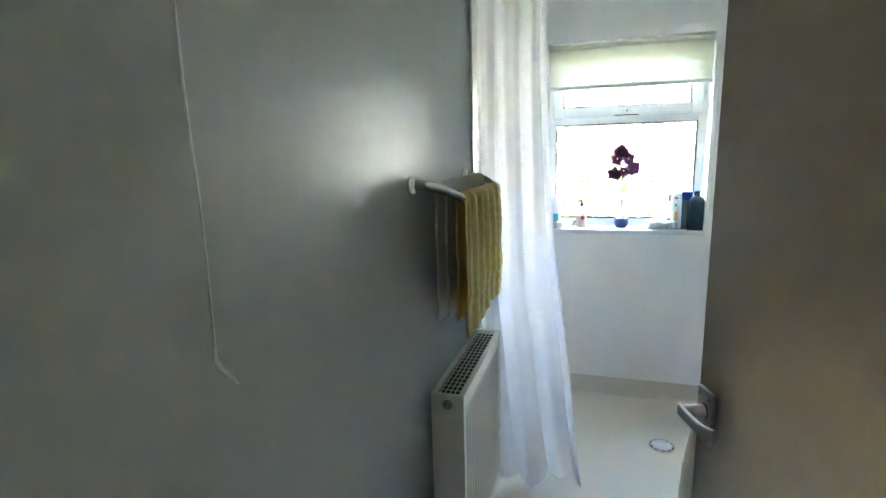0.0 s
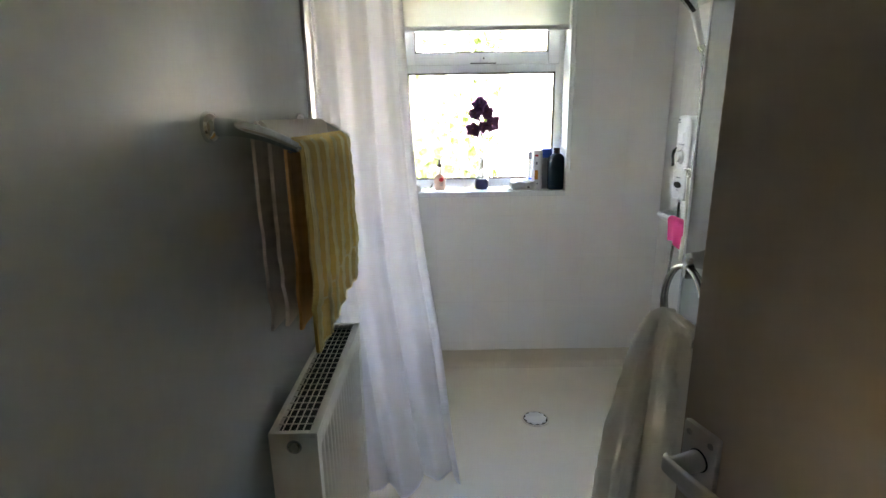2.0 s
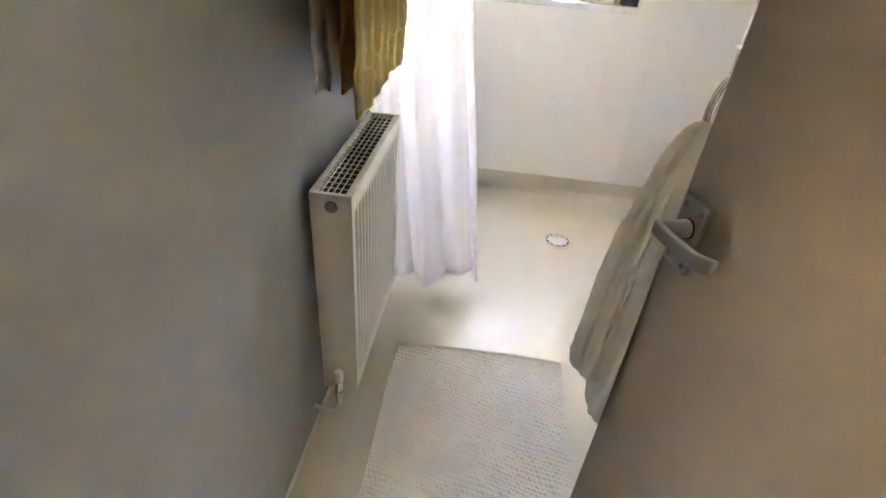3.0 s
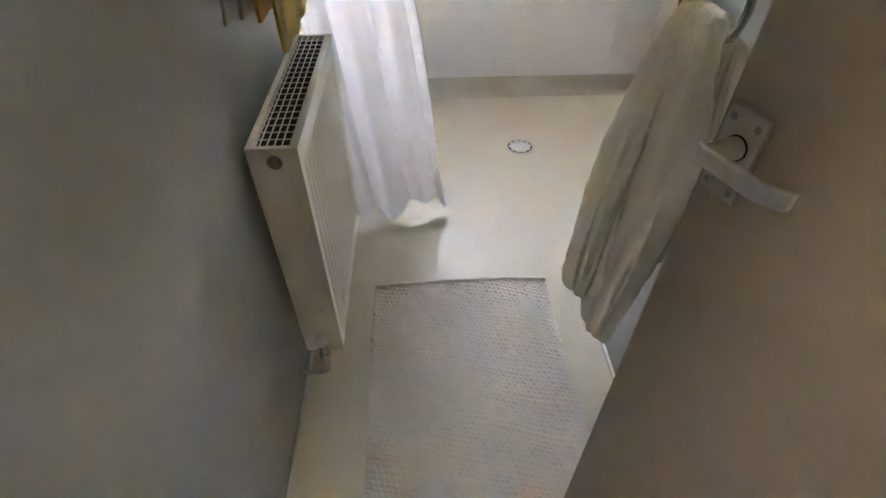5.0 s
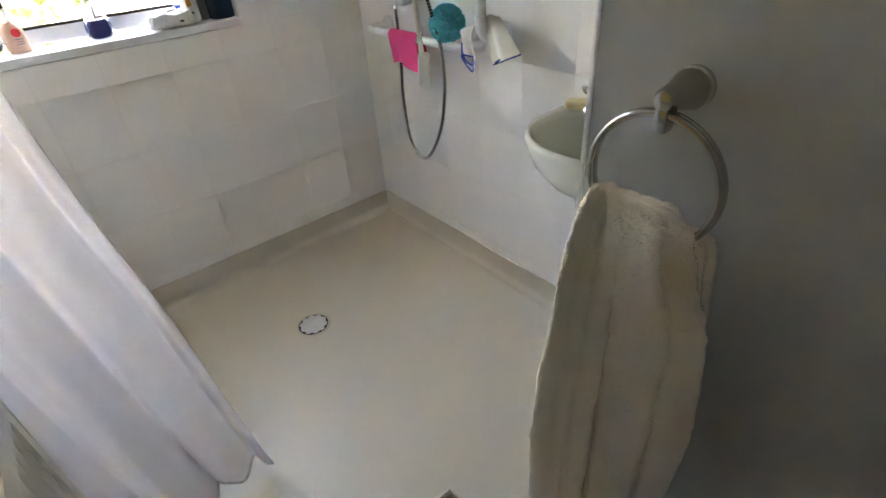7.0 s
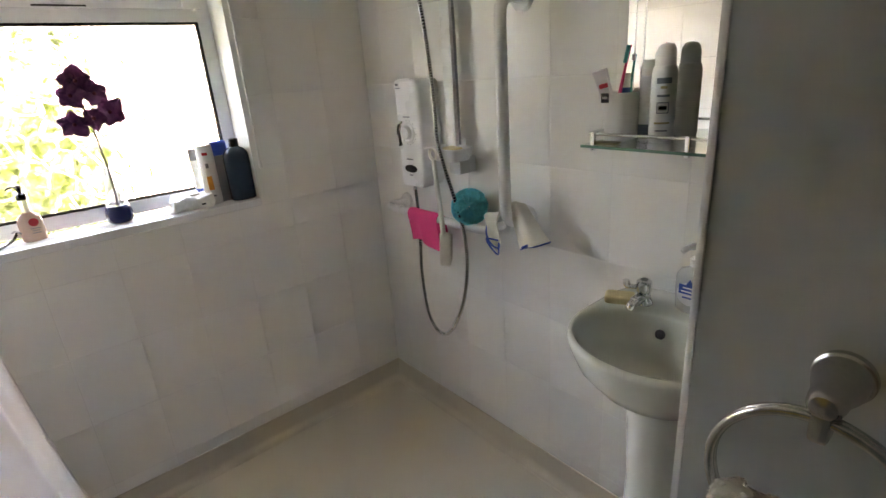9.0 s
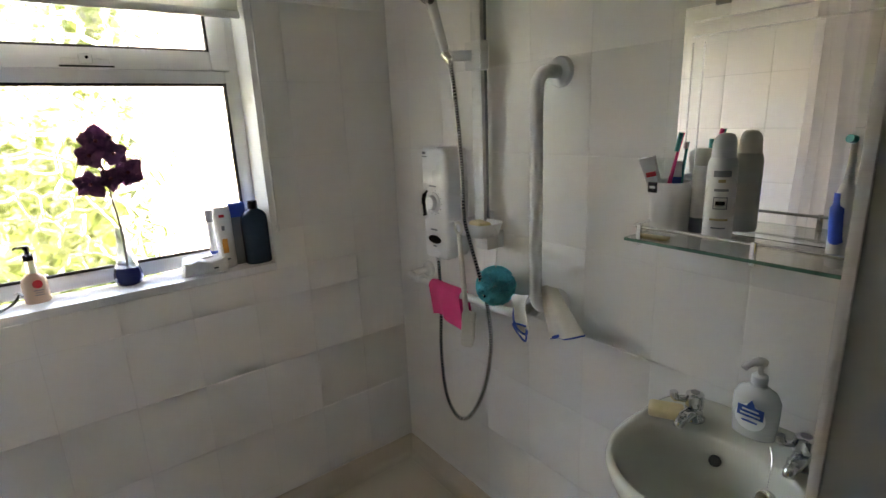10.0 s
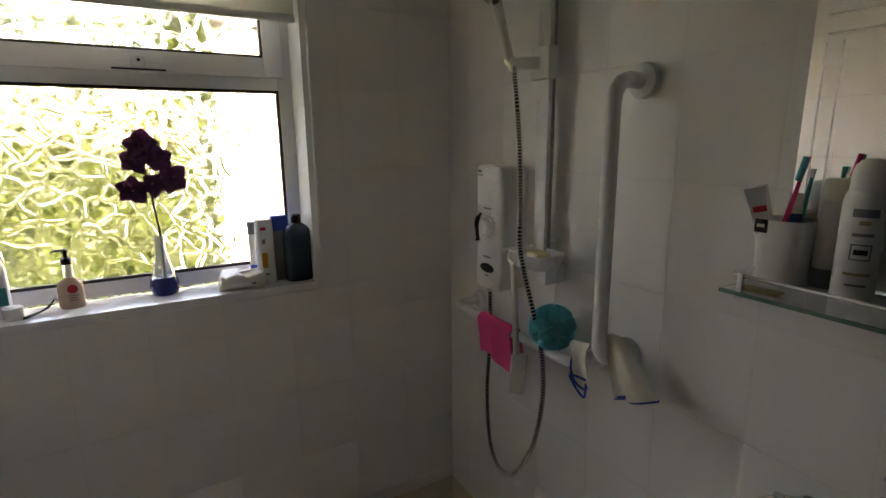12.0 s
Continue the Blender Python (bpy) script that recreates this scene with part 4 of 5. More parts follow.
def hose():
    h = thing("shower_hose", (0.955, 2.65, 0.5), "chrome spiral shower hose hanging in a loop", "shower hose")
    path = smooth_path([(0.966, 2.648, 1.688), (0.955, 2.620, 1.62), (0.950, 2.597, 1.50), (0.946, 2.582, 1.36), (0.930, 2.560, 1.24), (0.922, 2.528, 1.17), (0.935, 2.505, 1.07), (0.955, 2.490, 0.96), (0.962, 2.486, 0.82), (0.960, 2.518, 0.66), (0.950, 2.585, 0.53), (0.948, 2.655, 0.500), (0.955, 2.722, 0.56), (0.965, 2.755, 0.72), (0.985, 2.770, 0.89), (1.000, 2.795, 1.045)], 34)
    part("core", tube(path, 0.0060, 10), BLACK, h, "dark groove of the spiral")
    b = bmesh.new()
    travelled = 0.0
    for p, q in zip(path, path[1:]):
        travelled += (q - p).length
        if travelled > 0.0072:
            travelled = 0.0
            w = (q - p).normalized() * 0.0021
            tube([p - w * 1.0, p - w * 0.6, p + w * 0.6, p + w * 1.0], [0.0064, 0.0082, 0.0082, 0.0064], 10, b)
    part("spiral", b, CHROME, h)
    part("nut", tube([path[0], path[6]], 0.0095, 14), CHROME, h)


hose()


# ---- grab rails ----
def grab_rail(points, ends, label, r=0.0172):
    g = thing("grab_rail", ends[0], label, "grab rail", "white grab rails")
    part("tube", tube(smooth_path(points, 6), r, 20), PLASTIC, g)
    for e in ends:
        part("flange", turned(lathe([(2.3 * r, 0), (2.3 * r, 0.006), (2.1 * r, 0.013), (1.28 * r, 0.018)], seg=30), pose(*e, 0, -90)), PLASTIC, g)


grab_rail([(RIGHT - 0.01, 2.315, 1.632), (1.012, 2.313, 1.631), (0.985, 2.311, 1.615), (0.973, 2.309, 1.575), (0.973, 2.309, 1.4), (0.973, 2.309, 1.2), (0.973, 2.309, 1.05), (0.985, 2.309, 1.010), (1.012, 2.309, 0.995), (RIGHT - 0.01, 2.309, 0.994)],
          [(RIGHT, 2.315, 1.632), (RIGHT, 2.309, 0.994)], "upright white ribbed plastic grab rail on the tiles")
grab_rail([(RIGHT - 0.01, 2.955, 0.955), (1.010, 2.958, 0.953), (0.985, 2.950, 0.951), (0.976, 2.915, 0.950), (0.976, 2.8, 0.950), (0.976, 2.6, 0.952), (0.976, 2.45, 0.953), (0.985, 2.410, 0.953), (1.010, 2.400, 0.954), (RIGHT - 0.01, 2.402, 0.954)],
          [(RIGHT, 2.955, 0.955), (RIGHT, 2.402, 0.954)], "level white plastic grab rail below the shower", 0.0140)


# ---- cloths and sponge on the rails ----
def draped(name, label, cat, mat, x, y0, y1, ztop, front, back, swell=0.019, skew=0.0, edge=None, wave=0.006, seed=0.0):
    t = thing(name, (x, (y0 + y1) / 2, ztop), label, cat)

    def fn(u, v):
        arc = math.pi * 0.021
        s = -back + v * (front + back + arc)
        y = y0 + u * (y1 - y0)
        if s < 0:
            ox, oz = 0.021, s
        elif s < arc:
            a = s / 0.021
            ox, oz = 0.021 * math.cos(a), 0.021 * math.sin(a)
        else:
            ox, oz = -0.021, -(s - arc)
        f = wave * math.sin(9 * u + seed) * min(1.0, abs(oz) / 0.05)
        drop = abs(min(0.0, oz))
        return (x + ox + (f if ox < 0 else f * 0.3) - 0.1 * drop * (ox < 0), y + skew * drop + 0.15 * drop * math.sin(6 * u + seed), ztop + oz - 0.12 * drop * math.sin(5 * u + 1 + seed))

    part("cloth", sheet(fn, 40, 44, 0.0025), mat, t)
    if edge is not None:
        part("edging", tube([fn(u / 40, 1.0) for u in range(41)], 0.0042, 8), edge, t, "blue stitched edging")
        part("edging", tube([fn(u / 40, 0.0) for u in range(41)], 0.0042, 8), edge, t, "blue stitched edging")
    return t


draped("flannel", "bright pink face cloth draped over the grab rail", "cloth", PINK, 0.976, 2.630, 2.800, 0.951, 0.098, 0.080, wave=0.006, skew=-0.28)


def white_flannel():
    t = thing("flannel", (0.97, 2.28, 1.0), "white face cloth with blue edging tucked behind the upright rail", "cloth")

    def right(u, v):
        a = 0.25 + 0.75 * v
        return (0.992 - 0.030 * v + 0.014 * math.sin(6.5 * u + 0.5) * a + 0.03 * u * (1 - v), 2.296 - 0.066 * v - 0.020 * u - 0.072 * u * v + 0.02 * (1 - u), 1.062 - 0.134 * v + 0.046 * u * v - 0.020 * (1 - v) * abs(u - 0.45))

    def left(u, v):
        return (0.962 + 0.02 * u - 0.018 * v + 0.012 * math.sin(7 * u) * v, 2.325 + 0.075 * u + 0.010 * math.sin(5 * v), 1.035 - 0.020 * u - (0.075 + 0.04 * math.sin(4 * u + 0.5)) * v)

    part("right_drop", sheet(right, 36, 30, 0.004), CLOTH, t)
    part("left_drop", sheet(left, 30, 24, 0.004), CLOTH, t)
    part("edging", tube([right(u / 36, 1.0) for u in range(37)], 0.0034, 8), BLUE_TRIM, t, "blue stitched edging")
    part("edging", tube(smooth_path([Vector(right(1.0, 1.0)), Vector(right(0.6, 1.0)) + Vector((0.014, 0, 0.010)), Vector(right(0.0, 1.0)) + Vector((0.004, 0, 0.002))], 8), 0.0034, 8), BLUE_TRIM, t, "blue stitched edging")
    part("edging", tube([left(u / 30, 1.0) for u in range(31)], 0.0034, 8), BLUE_TRIM, t, "blue stitched edging")
    part("edging", tube(smooth_path([Vector(left(0.0, 1.0)), Vector(left(0.3, 1.0)) + Vector((0, 0, -0.022)), Vector(left(0.7, 1.0)) + Vector((-0.004, 0, -0.010)), Vector(left(0.2, 0.8))], 8), 0.0030, 8), BLUE_TRIM, t, "blue stitched edging")


white_flannel()


def bath_puff():
    t = thing("bath_puff", (0.995, 2.478, 1.0), "teal net bath puff hanging on a cord from the soap dish", "bath puff")
    rng = random.Random(11)
    b = bmesh.new()
    c = Vector((0.990, 2.488, 1.018))
    for k in range(90):
        d = Vector((rng.gauss(0, 1), rng.gauss(0, 1), rng.gauss(0, 1))).normalized()
        side = d.orthogonal().normalized()
        up = d.cross(side)
        turn, wide, ph = rng.uniform(0, 6.28), rng.uniform(0.5, 1.0), rng.uniform(0, 6.28)
        s2 = side * math.cos(turn) + up * math.sin(turn)
        u2 = d.cross(s2)

        def ruffle(u, v, d=d, s2=s2, u2=u2, wide=wide, ph=ph):
            a = (u - 0.5) * wide * 2.0
            r = 0.020 + 0.043 * v
            way = (d * math.cos(a) + s2 * math.sin(a)).normalized()
            return c + way * r + u2 * (0.006 * math.sin(14 * u + ph) * v)

        sheet(ruffle, 14, 3, 0.0, b)
    part("netting", b, TEAL_NET, t, smooth=180)
    part("loop", tube(smooth_path([(0.985, 2.484, 1.06), (0.985, 2.478, 1.12), (0.985, 2.470, 1.175), (0.985, 2.484, 1.206)], 5), 0.0013, 6), CORD, t)


bath_puff()


def back_brush():
    t = thing("bath_brush", (0.935, 2.575, 1.0), "ivory long-handled bath brush hooked on the soap dish", "brush")
    ring = [(0.928, 2.586 + 0.017 * math.cos(a), 1.196 + 0.017 * math.sin(a)) for a in [2 * math.pi * i / 24 for i in range(25)]]
    part("loop", tube(ring, 0.0048, 10), IVORY, t)
    part("handle", tube(smooth_path([(0.928, 2.584, 1.180), (0.930, 2.580, 1.10), (0.932, 2.573, 1.00), (0.934, 2.568, 0.915)], 6), [0.0095] * 6 + [0.0105] * 6 + [0.0110] * 7, 12, flat=0.8), IVORY, t)
    head = turned(box(-0.011, 0.011, -0.029, 0.029, -0.062, 0.062, 0.010, 3), pose(0.936, 2.566, 0.865, 4, 0, 0))
    for v in head.verts:
        k = (v.co.z - 0.865) / 0.062
        v.co.y = 2.566 + (v.co.y - 2.566) * (1 - 0.45 * k * k)
    head = turned(head, pose(0.936, 2.566, 0) @ pose(0, 0, 0, 0, 0, 42) @ pose(-0.936, -2.566, 0))
    part("head", head, IVORY, t)
    part("bristles", turned(box(0.010, 0.026, -0.022, 0.022, -0.050, 0.050, 0.004), pose(0.936, 2.566, 0.865, 4, 0, 42)), CLOTH, t, "pale bristle pad")


back_brush()


# ---- basin ----
BY0 = 1.750


def basin():
    t = thing("pedestal_basin", (0.9, BY0, 0), "white china pedestal basin against the tiled wall", "basin")

    def ring(cx, rx, ry, z, square=0.0, n=72):
        out = []
        for i in range(n):
            a = 2 * math.pi * i / n
            ca, sa = math.cos(a), math.sin(a)
            e = 1.0 - 0.62 * square if ca > 0 else 1.0 - 0.10 * square
            x = cx + rx * math.copysign(abs(ca) ** e, ca)
            y = BY0 + ry * math.copysign(abs(sa) ** (1.0 - 0.45 * square if ca > 0 else 0.92), sa)
            out.append((min(x, RIGHT - 0.001), y, z))
        return out

    rings = [ring(0.915, 0.075, 0.075, 0.665, 0.5), ring(0.905, 0.10, 0.10, 0.70, 0.7), ring(0.880, 0.150, 0.138, 0.745, 0.9), ring(0.876, 0.192, 0.172, 0.80, 1.0),
             ring(0.868, 0.204, 0.185, 0.845, 1.0), ring(0.866, 0.208, 0.192, 0.868, 1.0), ring(0.866, 0.205, 0.189, 0.877, 1.0), ring(0.867, 0.198, 0.182, 0.880, 1.0)]
    inner = [(0.812, 0.134, 0.166, 0.877), (0.812, 0.128, 0.158, 0.866), (0.816, 0.118, 0.148, 0.835), (0.825, 0.102, 0.128, 0.790), (0.845, 0.074, 0.086, 0.758), (0.855, 0.040, 0.044, 0.744), (0.858, 0.022, 0.022, 0.741)]
    rings += [ring(a, b_, c, d, 0.25) for a, b_, c, d in inner]
    part("bowl", loft(rings, cap=True), CERAMIC, t, smooth=60)
    part("waste", lathe([(0.024, 0.7415), (0.024, 0.745), (0.019, 0.746), (0.016, 0.7425), (0.0, 0.742)], (0.858, BY0, 0), 26), CHROME, t)
    part("waste_hole", lathe([(0.0155, 0.7430), (0.0155, 0.7445)], (0.858, BY0, 0), 20), DARK, t)
    part("overflow", turned(lathe([(0.0115, 0.0), (0.0115, 0.0055), (0.009, 0.006)], seg=20), pose(0.926, 1.778, 0.832, 0, -62)), DARK, t, "dark overflow hole")
    ped = []
    for z, cx, rx, ry in ((0.0, 0.905, 0.105, 0.098), (0.02, 0.905, 0.100, 0.093), (0.10, 0.908, 0.088, 0.082), (0.45, 0.912, 0.080, 0.075), (0.62, 0.912, 0.088, 0.085), (0.70, 0.908, 0.105, 0.102)):
        ped.append([(cx + rx * math.cos(a), BY0 + ry * math.sin(a) * (1.0 + 0.08 * math.cos(a)), z) for a in [2 * math.pi * i / 48 for i in range(48)]])
    part("pedestal", loft(ped), CERAMIC, t, smooth=60)
    for y in (1.848, 1.645):
        tap = part("tap", lathe([(0.024, 0.879), (0.024, 0.882), (0.021, 0.886), (0.0175, 0.895), (0.0160, 0.903), (0.0170, 0.906), (0.0150, 0.910)], (0.966, y, 0), 24), CHROME, t, "chrome pillar tap")
        part("tap_top", lathe([(0.0155, 0.909), (0.0185, 0.912), (0.0190, 0.930), (0.0175, 0.938), (0.0120, 0.941), (0.004, 0.942)], (0.966, y, 0), 24), CHROME, tap)
        part("tap_disc", lathe([(0.0095, 0.9405), (0.0090, 0.9430), (0.0, 0.9432)], (0.966, y, 0), 18), PLASTIC_GREY, tap, "small dark disc on top")
        part("lever", tube(smooth_path([(0.956, y + 0.014, 0.922), (0.944, y + 0.026, 0.924), (0.938, y + 0.031, 0.931), (0.937, y + 0.032, 0.941)], 5), [0.006] * 6 + [0.0085] * 10, 12), CHROME, tap)
        part("spout", tube(smooth_path([(0.964, y, 0.893), (0.945, y + 0.001, 0.897), (0.925, y + 0.003, 0.893), (0.914, y + 0.004, 0.887), (0.912, y + 0.004, 0.881)], 6), [0.0130] * 12 + [0.0110] * 7 + [0.0100] * 6, 16), CHROME, tap)
    b = bmesh.new()
    ch = smooth_path([(0.972, 1.700, 0.884), (0.952, 1.690, 0.884), (0.925, 1.680, 0.882), (0.905, 1.676, 0.845)], 9)
    for p in ch:
        merge(b, lathe([(0.0004, -0.0014), (0.0014, 0.0), (0.0004, 0.0014)], p, 6))
    tube(ch, 0.0005, 6, b)
    part("plug_chain", b, BRUSHED, t, "ball chain of the plug")
    part("plug", turned(lathe([(0.017, 0), (0.019, 0.006), (0.015, 0.010), (0.004, 0.012), (0.004, 0.017), (0.0, 0.0175)], seg=20), pose(0.890, 1.672, 0.826, 30, -40)), BRUSHED, t)


basin()
single("soap_bar", turned(box(-0.036, 0.036, -0.024, 0.024, 0.0, 0.022, 0.0105, 5), pose(0.935, 1.893, 0.8795, 0, 0, 118)), SOAP, "cream bar of soap on the basin's corner", "soap")


def soap_dispenser():
    t = thing("soap_dispenser", (0.998, 1.742, 0.88), "clear pump bottle of hand soap with a blue round label", "soap dispenser")
    rings = []
    for z, rx, ry in ((0.880, 0.020, 0.034), (0.884, 0.024, 0.040), (0.93, 0.025, 0.043), (0.965, 0.025, 0.043), (0.982, 0.022, 0.034), (0.990, 0.014, 0.016), (0.996, 0.013, 0.014)):
        rings.append([(0.998 + rx * math.cos(a), 1.742 + ry * math.sin(a), z) for a in [2 * math.pi * i / 36 for i in range(36)]])
    part("bottle", loft(rings), SOAP_CLEAR, t)
    part("collar", lathe([(0.0135, 0.994), (0.0145, 0.997), (0.0145, 1.012), (0.011, 1.015)], (0.998, 1.742, 0), 24), PLASTIC, t)
    pump = part("pump", lathe([(0.0045, 1.014), (0.0045, 1.034), (0.010, 1.036), (0.011, 1.044), (0.008, 1.048)], (0.998, 1.742, 0), 18), PLASTIC, t)
    part("nozzle", tube(smooth_path([(0.998, 1.742, 1.042), (0.978, 1.748, 1.045), (0.962, 1.754, 1.043), (0.955, 1.757, 1.037)], 4), [0.0085] * 4 + [0.0065] * 9, 12), PLASTIC, pump)
    lab = turned(lathe([(0.028, 0), (0.028, 0.0012)], seg=32), pose(0.9728, 1.742, 0.930, 0, -90))
    part("label", lab, PLASTIC, t, "white round label")
    part("label_band", box(0.9710, 0.9722, 1.718, 1.766, 0.930, 0.953, 0.0005), LABEL_BLUE, t, "blue band with unreadable print")
    part("label_peak", turned(lathe([(0.012, 0), (0.012, 0.001)], seg=3), pose(0.9722, 1.742, 0.956, 0, -90)), LABEL_BLUE, t)
    for z, w in ((0.944, 0.030), (0.935, 0.036), (0.920, 0.028)):
        part("print", box(0.9700, 0.9711, 1.742 - w / 2, 1.742 + w / 2, z, z + 0.0035), PLASTIC if z > 0.925 else LABEL_BLUE, t)


soap_dispenser()


def cleaner_bottle():
    x, y = 0.945, 1.872
    t = thing("cleaner_bottle", (x, y, 0), "blue trigger cleaner bottle standing behind the pedestal", "bottle")
    rings = []
    for z, rx, ry in ((0.0, 0.030, 0.030), (0.006, 0.034, 0.036), (0.10, 0.034, 0.036), (0.14, 0.028, 0.028), (0.175, 0.014, 0.014), (0.19, 0.013, 0.013)):
        rings.append([(x + rx * math.cos(a), y + ry * math.sin(a), z) for a in [2 * math.pi * i / 28 for i in range(28)]])
    part("body", loft(rings), material("blue_cleaner", (0.02, 0.26, 0.62), 0.2, vary=0.05), t)
    part("label", lathe([(0.0365, 0.012), (0.0365, 0.075)], (x, y, 0), 28), LABEL_BLUE, t, "dark blue label")
    part("label", box(x - 0.039, x - 0.034, y - 0.006, y + 0.024, 0.03, 0.10, 0.002), PLASTIC, t, "white label panel")
    part("trigger_head", box(x - 0.020, x + 0.030, y - 0.011, y + 0.011, 0.190, 0.228, 0.006), PLASTIC, t, "white trigger head")
    part("trigger", tube(smooth_path([(x - 0.012, y, 0.200), (x - 0.026, y, 0.185), (x - 0.032, y, 0.162)], 4), 0.005, 8), PLASTIC, t)


cleaner_bottle()


# ---- mirror ----
def wall_mirror():
    y0, y1, z0, z1 = 1.53, 1.987, 1.264, 1.727
    m = thing("mirror", (RIGHT, (y0 + y1) / 2, z0), "frameless wall mirror with cut double border lines", "mirror")
    part("glass", box(RIGHT - 0.006, RIGHT, y0, y1, z0, z1, 0.0012, 1), MIRROR, m, smooth=0)
    x = RIGHT - 0.0064
    for z in (z1 - 0.030, z1 - 0.058):
        part("cut_line", box(x, x + 0.0008, y0 + 0.028, y1 - 0.022, z - 0.0017, z + 0.0017), MIRROR_CUT, m, "ground border line")
    for y in (y1 - 0.022, y1 - 0.046, y0 + 0.022, y0 + 0.046):
        part("cut_line", box(x, x + 0.0008, y - 0.0017, y + 0.0017, z0 + 0.05, z1 - 0.070), MIRROR_CUT, m, "ground border line")
    for y in (y0 + 0.10, y1 - 0.075):
        part("clip", box(RIGHT - 0.010, RIGHT, y - 0.014, y + 0.014, z1 - 0.006, z1 + 0.010, 0.002), PLASTIC_GREY, m, "grey mirror clip")


wall_mirror()


# ---- glass shelf and what stands on it ----
SZ = 1.268


def glass_shelf():
    x0, x1, y0, y1 = 0.902, RIGHT - 0.008, 1.50, 1.996
    s = thing("glass_shelf", (1.0, 1.75, SZ), "glass bathroom shelf with a chrome gallery rail", "shelf")
    part("glass_plate", box(x0 + 0.001, x1, y0 + 0.001, y1 - 0.001, SZ - 0.006, SZ, 0.0008, 1), GLASS, s, smooth=0)
    b = box(x0 - 0.0002, x0 + 0.0012, y0, y1, SZ - 0.0062, SZ - 0.0002)
    box(x0 + 0.001, x1, y1 - 0.0012, y1 + 0.0002, SZ - 0.0062, SZ - 0.0002, bm=b)
    part("glass_edge", b, GLASS_EDGE, s, "green glass edge")
    pts = [(x1 + 0.008, y1 - 0.012, SZ + 0.026), (x0 + 0.020, y1 - 0.012, SZ + 0.026), (x0 + 0.010, y1 - 0.018, SZ + 0.026), (x0 + 0.007, y1 - 0.032, SZ + 0.026), (x0 + 0.007, y0 + 0.032, SZ + 0.026), (x0 + 0.010, y0 + 0.018, SZ + 0.026), (x0 + 0.020, y0 + 0.012, SZ + 0.026), (x1 + 0.008, y0 + 0.012, SZ + 0.026)]
    part("gallery_rail", tube(pts, 0.0034, 10), CHROME, s)
    for y in (1.747, 1.965, 1.53):
        part("post", box(x0 + 0.001, x0 + 0.010, y - 0.005, y + 0.005, SZ - 0.012, SZ + 0.031, 0.002), CHROME, s)
    for y in (y1 - 0.010, y0 + 0.010):
        part("bracket", box(x1 - 0.028, RIGHT, y - 0.008, y + 0.008, SZ - 0.018, SZ + 0.030, 0.004), CHROME, s)


glass_shelf()


def tumbler():
    x, y = 1.004, 1.956
    t = thing("toothbrush_tumbler", (x, y, SZ), "white tumbler holding toothbrushes and a tube", "tumbler")
    rings = []
    for z, k in ((0.0, 0.031), (0.003, 0.034), (0.110, 0.037), (0.111, 0.0355), (0.106, 0.0345), (0.01, 0.030)):
        rings.append([(x + k * math.copysign(abs(math.cos(a)) ** 0.6, math.cos(a)), y + k * math.copysign(abs(math.sin(a)) ** 0.6, math.sin(a)), SZ + z) for a in [2 * math.pi * i / 40 for i in range(40)]])
    part("cup", loft(rings), PLASTIC, t)
    part("sticker", box(x - 0.0385, x - 0.0355, y + 0.010, y + 0.030, SZ + 0.089, SZ + 0.111, 0.0005), BLACK, t, "small black sticker with unreadable mark")
    part("sticker_mark", box(x - 0.0392, x - 0.0383, y + 0.014, y + 0.026, SZ + 0.098, SZ + 0.103), PLASTIC, t)
    brushes = [((x - 0.012, y + 0.018, SZ + 0.01), (x - 0.020, y - 0.028, SZ + 0.212), PINK, "pink toothbrush"), ((x + 0.012, y - 0.004, SZ + 0.01), (x + 0.014, y - 0.022, SZ + 0.192), TEAL, "green and white toothbrush")]
    for p, q, m, lab in brushes:
        tb = thing("toothbrush", p, lab + " standing in the tumbler", "toothbrush", "toothbrushes in the tumbler")
        p, q = Vector(p), Vector(q)
        d = (q - p).normalized()
        part("handle", tube([p, p + d * 0.08, p + d * 0.12, p + d * 0.165, q], [0.0055, 0.0065, 0.0050, 0.0038, 0.0048], 10, flat=0.7), m, tb)
        part("bristles", tube([p + d * 0.170 + Vector((-0.006, 0, 0)), q + Vector((-0.006, 0, 0))], 0.0058, 8, flat=0.8), TEAL if m is PINK else PLASTIC, tb, "tufted bristle head")
    tp = thing("toothpaste_tube", (x - 0.01, y + 0.022, SZ + 0.01), "white toothpaste tube with a red stripe in the tumbler", "toothpaste")
    q = pose(x - 0.004, y + 0.004, SZ + 0.012, -14, -6, 20)
    part("tube", turned(sheet(lambda u, v: (0.013 * math.sin(math.pi * u) * (1 - v), 0.004 + (u - 0.5) * 0.032, v * 0.158), 16, 12, 0.012), q), PLASTIC, tp)
    part("stripe", turned(box(0.004, 0.0085, -0.008, 0.012, 0.116, 0.126, 0.001), q @ pose(-0.018, 0, 0)), RED, tp)
    bt = thing("bristle_cleaner", (x + 0.012, y - 0.004, SZ + 0.01), "dark blue tube with a grey cap in the tumbler", "tube")
    part("tube", tube([(x + 0.012, y - 0.002, SZ + 0.01), (x + 0.014, y - 0.004, SZ + 0.120)], 0.014, 16), LABEL_BLUE, bt)
    part("cap", tube([(x + 0.014, y - 0.004, SZ + 0.120), (x + 0.015, y - 0.004, SZ + 0.152)], [0.014, 0.011], 16), PLASTIC, bt)


tumbler()


